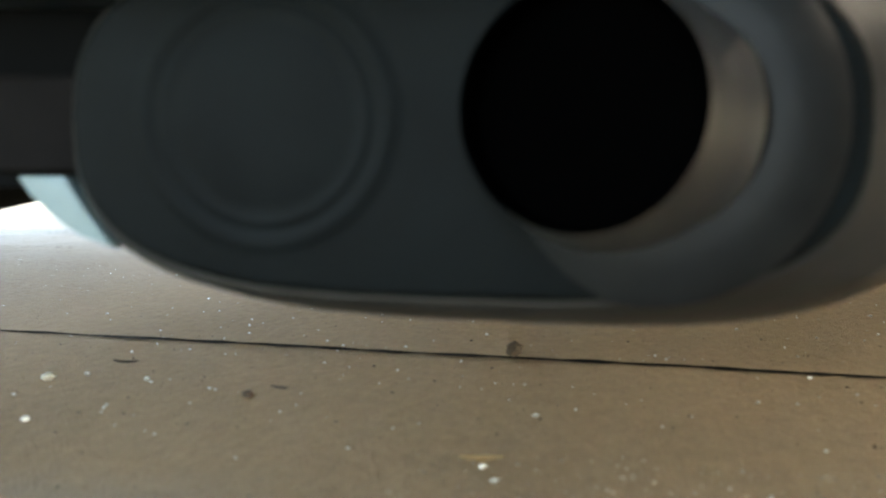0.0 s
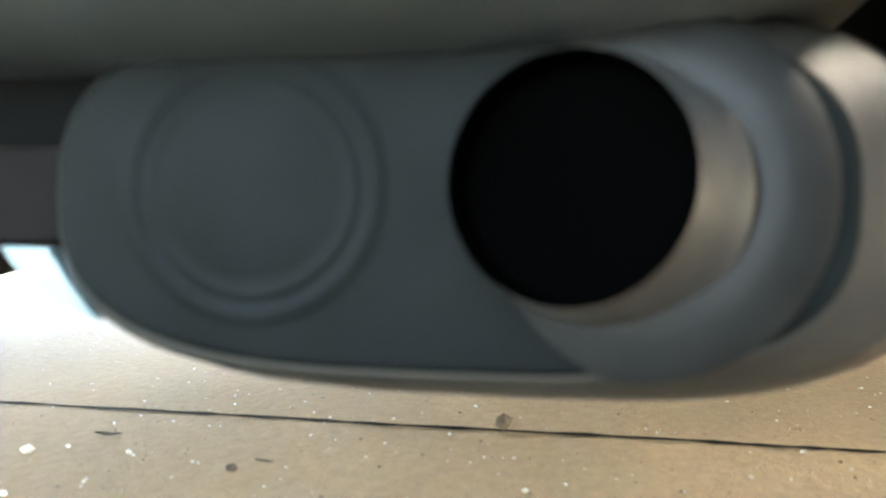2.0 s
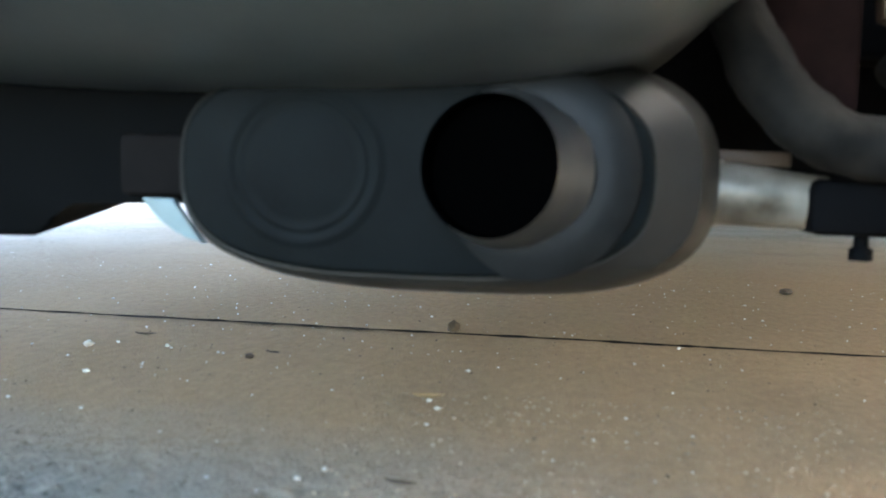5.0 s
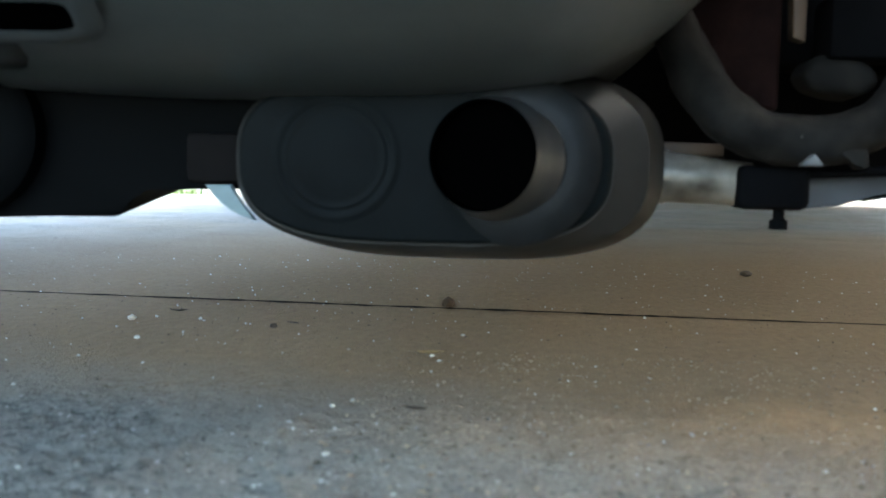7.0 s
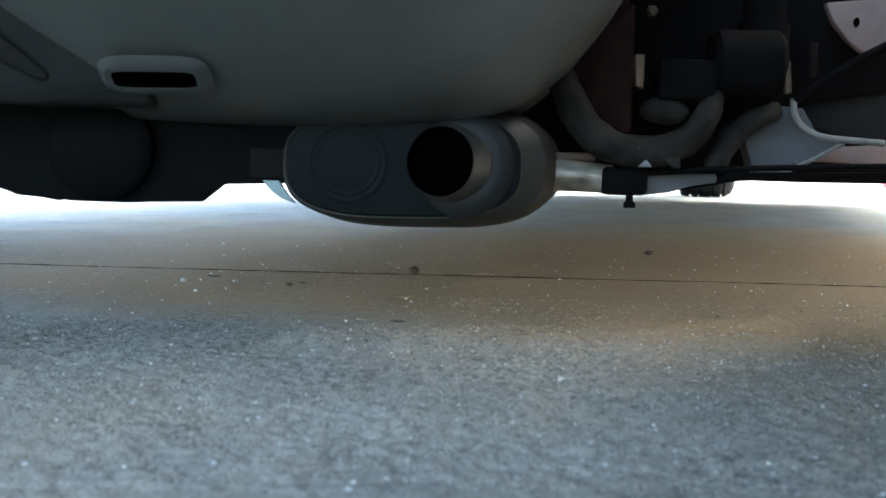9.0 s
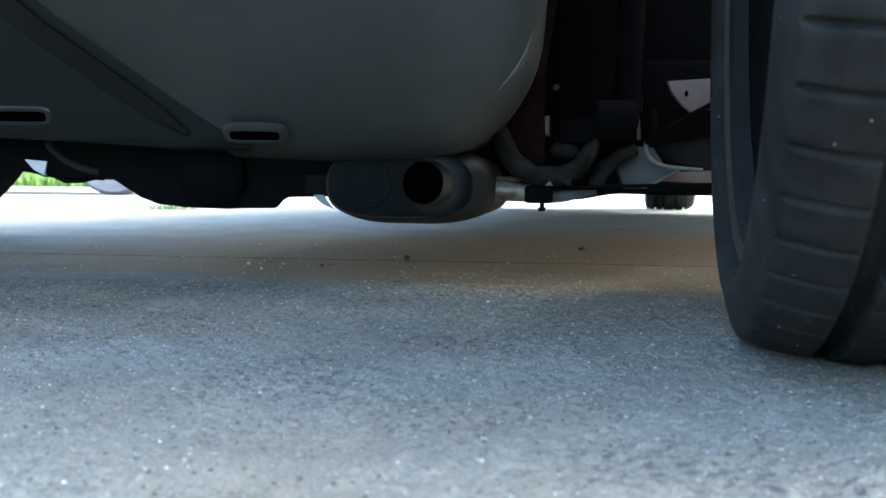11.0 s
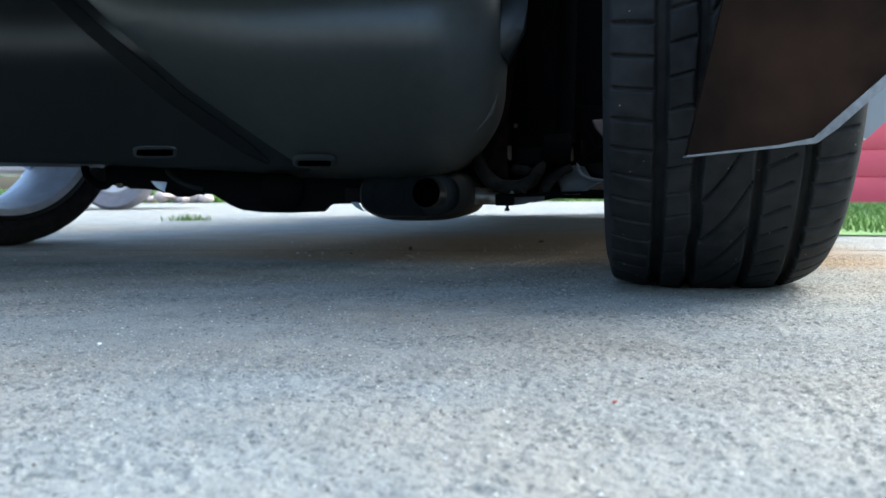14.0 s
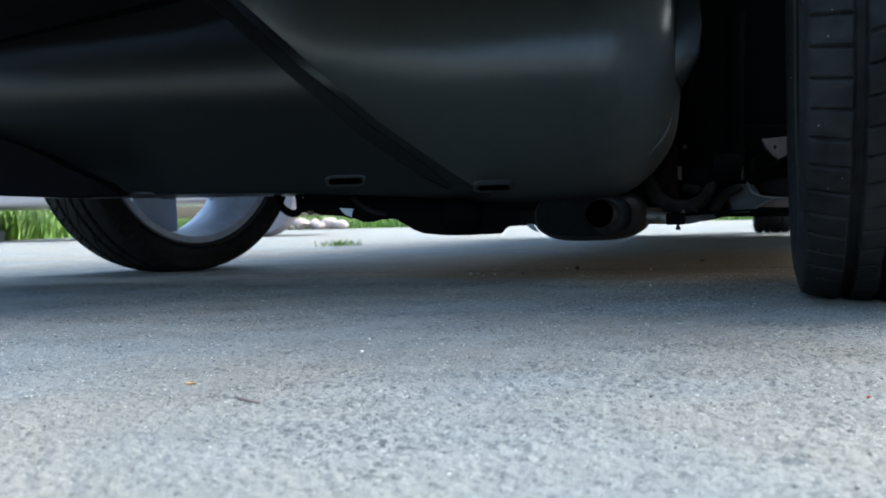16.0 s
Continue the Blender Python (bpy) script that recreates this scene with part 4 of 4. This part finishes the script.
rnd = random.Random(5)
spots = []
while len(spots) < 26000:
    x, y = rnd.uniform(0.97, 4.6), rnd.uniform(2.2, 9.6)
    if y > 2.72 - 0.705 * (x - 0.95) and x / y > 0.385:
        spots.append((x, y))
blades("lawn_grass", spots, 0.035, "short green lawn grass", 1)
spots = []
while len(spots) < 9000:
    x, y = rnd.uniform(-12, -6.0), rnd.uniform(9.4, 16)
    if 10.85 - 0.81 * (x + 8) < y < 12.6 - 0.81 * (x + 8):
        spots.append((x, y))
blades("verge_grass", spots, 0.30, "long green grass on the verge", 2)
spots = [(rnd.uniform(-12, 4), rnd.uniform(16.8, 20)) for _ in range(20000)]
blades("far_grass", spots, 0.22, "far green grass", 3)
spots = [(-1.13 + rnd.gauss(0, 0.05), 4.19 + rnd.gauss(0, 0.012)) for _ in range(90)]
tagged(blades("weed", spots, 0.03, "small green weed growing from a joint", 4), category="weed", kind="stuff")

# red house past the lawn
house = base("house", (6, 9.9, 0), "red house with pale louvred vents", "house")
part("wall", box((7.0, 9.95, 1.6), (6.9, 0.2, 3.2), 0.01), M_RED, house, "red painted wall")
for k in range(12):
    part("siding_board", box((7.0, 9.842, 0.14 + 0.27 * k), (6.92, 0.02, 0.262), 0.006), M_RED, house)
for bx, bz in ((4.62, 0.67), (4.62, 1.45)):
    fr = part("vent", box((bx + 0.3, 9.82, bz), (0.8, 0.03, 0.62), 0.004), M_LOUVRE, house, "pale louvred vent")
    for k in range(14):
        part("slat", box((bx + 0.3, 9.80, bz - 0.28 + 0.043 * k), (0.76, 0.03, 0.018), 0.002, Matrix.Rotation(radians(35), 4, "X")), M_LOUVRE, fr)

# kerb along the verge
for k in range(7):
    c = Vector((-8.9 + 0.52 * k, 11.33 - 0.421 * k, 0.05))
    thing("kerb", box(c, (0.64, 0.16, 0.1), 0.012, Matrix.Rotation(math.atan2(-0.81, 1), 4, "Z")), M_KERB, "weathered concrete kerb stone along the verge", "kerb", "kerb stones")


def lump(c, r, seed, flat=0.7, cuts=2):
    """An uneven stone."""
    bm = bmesh.new()
    bmesh.ops.create_icosphere(bm, subdivisions=cuts, radius=1)
    for v in bm.verts:
        n = noise.noise(v.co * 1.3 + Vector((seed * 3.1, seed, 0))) * 0.35 + noise.noise(v.co * 3 + Vector((seed, 0, seed))) * 0.12
        v.co = Vector((v.co.x * (1 + n), v.co.y * (1 + n), v.co.z * flat * (1 + n))) * r
    low = min(v.co.z for v in bm.verts)
    bmesh.ops.translate(bm, vec=Vector(c) + Vector((0, 0, -low - r * 0.06)), verts=bm.verts)
    return bm


for k in range(8):
    thing("rock", lump((-5.4 + 0.19 * k + 0.05 * math.sin(k * 5), 16.4 + 0.1 * math.cos(k * 3), 0), 0.14 + 0.035 * math.sin(k * 2.3), k + 1, 0.62), M_ROCK, "pale pinkish rock edging the far lawn", "rock", "edging rocks", sharp=70)

# another car, parked farther off
M_OTHER = mat("pale_car_paint", (0.62, 0.56, 0.55), 0.35, 0.0, 0.05, 3, 0.0, coat=0.4)
M_OLDRUBBER = mat("dusty_tyre", (0.22, 0.20, 0.21), 0.8, 0, 0.2, 20, 0.2, 90)
other = base("parked_car", (-4.3, 8.8, 0), "pale car with dusty grey tyres parked farther off", "car")
part("body", prism([(-6.9, 0.42), (-6.7, 0.31), (-2.35, 0.31), (-2.15, 0.45), (-2.2, 0.8), (-3.4, 0.95), (-4.0, 1.38), (-5.7, 1.40), (-6.6, 0.98), (-6.9, 0.9)], 8.1, 9.7, 0.06, 3), M_OTHER, other)
for wx in (-5.95, -2.78):
    w = part("wheel", lathe([(0.19, 0.02), (0.30, 0.0), (0.325, 0.03), (0.33, 0.1), (0.325, 0.18), (0.30, 0.205), (0.2, 0.2)], toward((wx, 8.05, 0.325), (wx, 9.0, 0.325)), 48), M_OLDRUBBER, other, "dusty grey tyre")
    part("hubcap", lathe([(0.2, 0.03), (0.18, 0.015), (0.10, 0.03), (0.05, 0.02), (0, 0.018)], toward((wx, 8.05, 0.325), (wx, 9.0, 0.325)), 32), M_OTHER, w)

# ---- small things on the ground ----
CRACK_Y = 1.909


def crack_bm():
    """An uneven hairline gap in the concrete."""
    rnd = random.Random(11)
    bm = bmesh.new()
    a = []
    x = -1.3
    w = 0.0
    while x < 1.0:
        w = 0.8 * w + rnd.uniform(-0.0012, 0.0012)
        y = CRACK_Y - 0.060 * (x + 0.08) + 0.003 * math.sin(x * 5.0) + w
        half = 0.0021 + rnd.random() ** 2 * 0.0034
        a.append((bm.verts.new((x, y - half, 0.0004)), bm.verts.new((x, y + half, 0.0004))))
        x += rnd.uniform(0.006, 0.016)
    for (p, q), (r, t) in zip(a, a[1:]):
        bm.faces.new((p, r, t, q))
    return bm


crack = part("crack", crack_bm(), M_CRACK, ground, "dark hairline crack across the concrete")


def grit(name, count, area, sizes, material, label, seed):
    """Loose grains: small six-cornered bits, past counting."""
    rnd = random.Random(seed)
    vs, fs = [], []
    for _ in range(count):
        x, y = rnd.uniform(area[0], area[1]), rnd.uniform(area[2], area[3])
        r = rnd.uniform(*sizes) * (0.6 + rnd.random() ** 4)
        a = rnd.uniform(0, 3)
        i = len(vs)
        ring = [(x + r * math.cos(a + k * math.pi / 2) * rnd.uniform(0.6, 1.2), y + r * math.sin(a + k * math.pi / 2) * rnd.uniform(0.6, 1.2), r * 0.45) for k in range(4)]
        vs += ring + [(x, y, r * rnd.uniform(0.8, 1.2)), (x, y, -r * 0.1)]
        for k in range(4):
            j = (k + 1) % 4
            fs += [(i + k, i + j, i + 4), (i + j, i + k, i + 5)]
    me = bpy.data.meshes.new(name)
    me.from_pydata(vs, [], fs)
    me.materials.append(material)
    return tagged(new(name, me), label, "grit", kind="stuff")


M_GRAIN = mat("concrete_grain", (0.30, 0.295, 0.285), 0.75, 0, 0.1, 60, 0)
gn, gl = M_GRAIN.node_tree.nodes, M_GRAIN.node_tree.links
gi, gr = gn.new("ShaderNodeNewGeometry"), gn.new("ShaderNodeValToRGB")
gr.color_ramp.elements[0].color, gr.color_ramp.elements[1].color = (0.08, 0.078, 0.074, 1), (0.62, 0.61, 0.59, 1)
gl.new(gi.outputs["Random Per Island"], gr.inputs[0]), gl.new(gr.outputs[0], gn["Principled BSDF"].inputs["Base Color"])
grit("sand_grains", 30000, (-0.75, 0.95, 0.30, 1.60), (0.0004, 0.0009), M_GRAIN, "sand grains standing out of the worn concrete", 24)
grit("pale_grit", 1100, (-0.75, 0.55, 1.45, 2.3), (0.0005, 0.0012), M_GRIT, "fine pale grit on the dusty concrete", 21)
grit("dusty_grit", 7000, (-0.10, 0.75, 1.46, 1.74), (0.0004, 0.0011), M_DUSTGRIT, "brown and pale grit along the dusty edge", 25)
grit("pale_grit", 16000, (-0.8, 0.9, 0.35, 1.5), (0.0003, 0.0007), M_GRIT, "pale grit on the grey concrete", 22)
grit("dark_grit", 9000, (-0.8, 0.8, 0.22, 2.0), (0.0003, 0.0008), M_DARKGRIT, "fine dark grit on the concrete", 23)


def leaf_bm(c, length, width, turn, curl=0.25):
    bm = bmesh.new()
    n = 8
    rows = []
    for i in range(n + 1):
        u = i / n
        w = width * math.sin(math.pi * (0.08 + 0.9 * u)) ** 0.8
        x = (u - 0.5) * length
        z = 0.0012 + curl * length * (u - 0.5) ** 2
        rows.append([Vector((x, -w / 2, z + w * 0.2)), Vector((x, 0, z)), Vector((x, w / 2, z + w * 0.2))])
    m = Matrix.Translation(c) @ Matrix.Rotation(turn, 4, "Z")
    vv = [[bm.verts.new(m @ p) for p in r] for r in rows]
    vu = [[bm.verts.new(m @ (p - Vector((0, 0, 0.0004)))) for p in r] for r in rows]
    for A in (vv, vu):
        for r, q in zip(A, A[1:]):
            for k in range(2):
                bm.faces.new((r[k], q[k], q[k + 1], r[k + 1]))
    return bm


thing("pebble", lump((-0.082, CRACK_Y + 0.002, 0), 0.0050, 3, 0.95, 1), M_STONE, "small brown angular pebble lying on the crack", "pebble", sharp=25)
thing("pebble", lump((-0.284, 1.812, 0), 0.0030, 5, 0.6), M_GRIT, "flat pale pebble on the dusty concrete", "pebble")
thing("pebble", lump((-0.185, 1.80, 0), 0.0026, 7, 0.6), M_DARKGRIT, "dark crumb of dirt on the dusty concrete", "pebble")
thing("pebble", lump((0.195, 2.20, 0), 0.0060, 9, 0.5), M_DARKGRIT, "dark flat lump of dirt on the dusty concrete", "pebble")
thing("pebble", lump((-0.25, 0.70, 0), 0.0019, 12, 0.7), M_GRIT, "white grain on the grey concrete", "pebble")
thing("leaf", leaf_bm((-0.076, 1.728, 0), 0.015, 0.0042, 0.25), M_LEAF, "dry straw-coloured sliver of leaf", "leaf")
thing("leaf", leaf_bm((-0.070, 1.600, 0), 0.011, 0.003, -0.1), M_STONE, "dark brown sliver of leaf", "leaf")
thing("leaf", leaf_bm((-0.266, 1.851, 0), 0.013, 0.0035, 0.15, 0.35), M_STONE, "curled brown scrap of leaf on the dusty concrete", "leaf")
thing("leaf", leaf_bm((-0.176, 1.815, 0), 0.010, 0.0022, -0.3, 0.2), M_STONE, "thin brown scrap of leaf on the dusty concrete", "leaf")
thing("leaf", leaf_bm((-0.330, 0.545, 0), 0.0095, 0.0042, 0.1, 0.5), M_LEAF, "small curled yellow leaf", "leaf")
thing("leaf", leaf_bm((0.081, 0.501, 0), 0.0040, 0.0028, 0.8, 0.6), M_REDLEAF, "tiny red leaf scrap", "leaf")
thing("twig", tube([(-0.283, 0.499, 0.001), (-0.273, 0.489, 0.0012), (-0.262, 0.481, 0.001)], [0.0007, 0.0010, 0.0006], 8, 4), M_PINK, "thin pale broken twig on the concrete", "twig")
for gx, gy, gr in ((-0.253, 1.745, 0.0018), (-0.106, 1.599, 0.0015), (-0.094, 1.528, 0.0016), (0.027, 1.425, 0.0018), (-0.262, 0.785, 0.0015), (0.060, 1.890, 0.0014), (-0.240, 1.820, 0.0015), (-0.272, 1.825, 0.0012), (-0.075, 1.722, 0.0014)):
    thing("pebble", lump((gx, gy, 0), gr, gx * 40 + 20, 0.7, 1), M_GRIT, "tiny pale grain of stone on the concrete", "pebble", "pale grains")
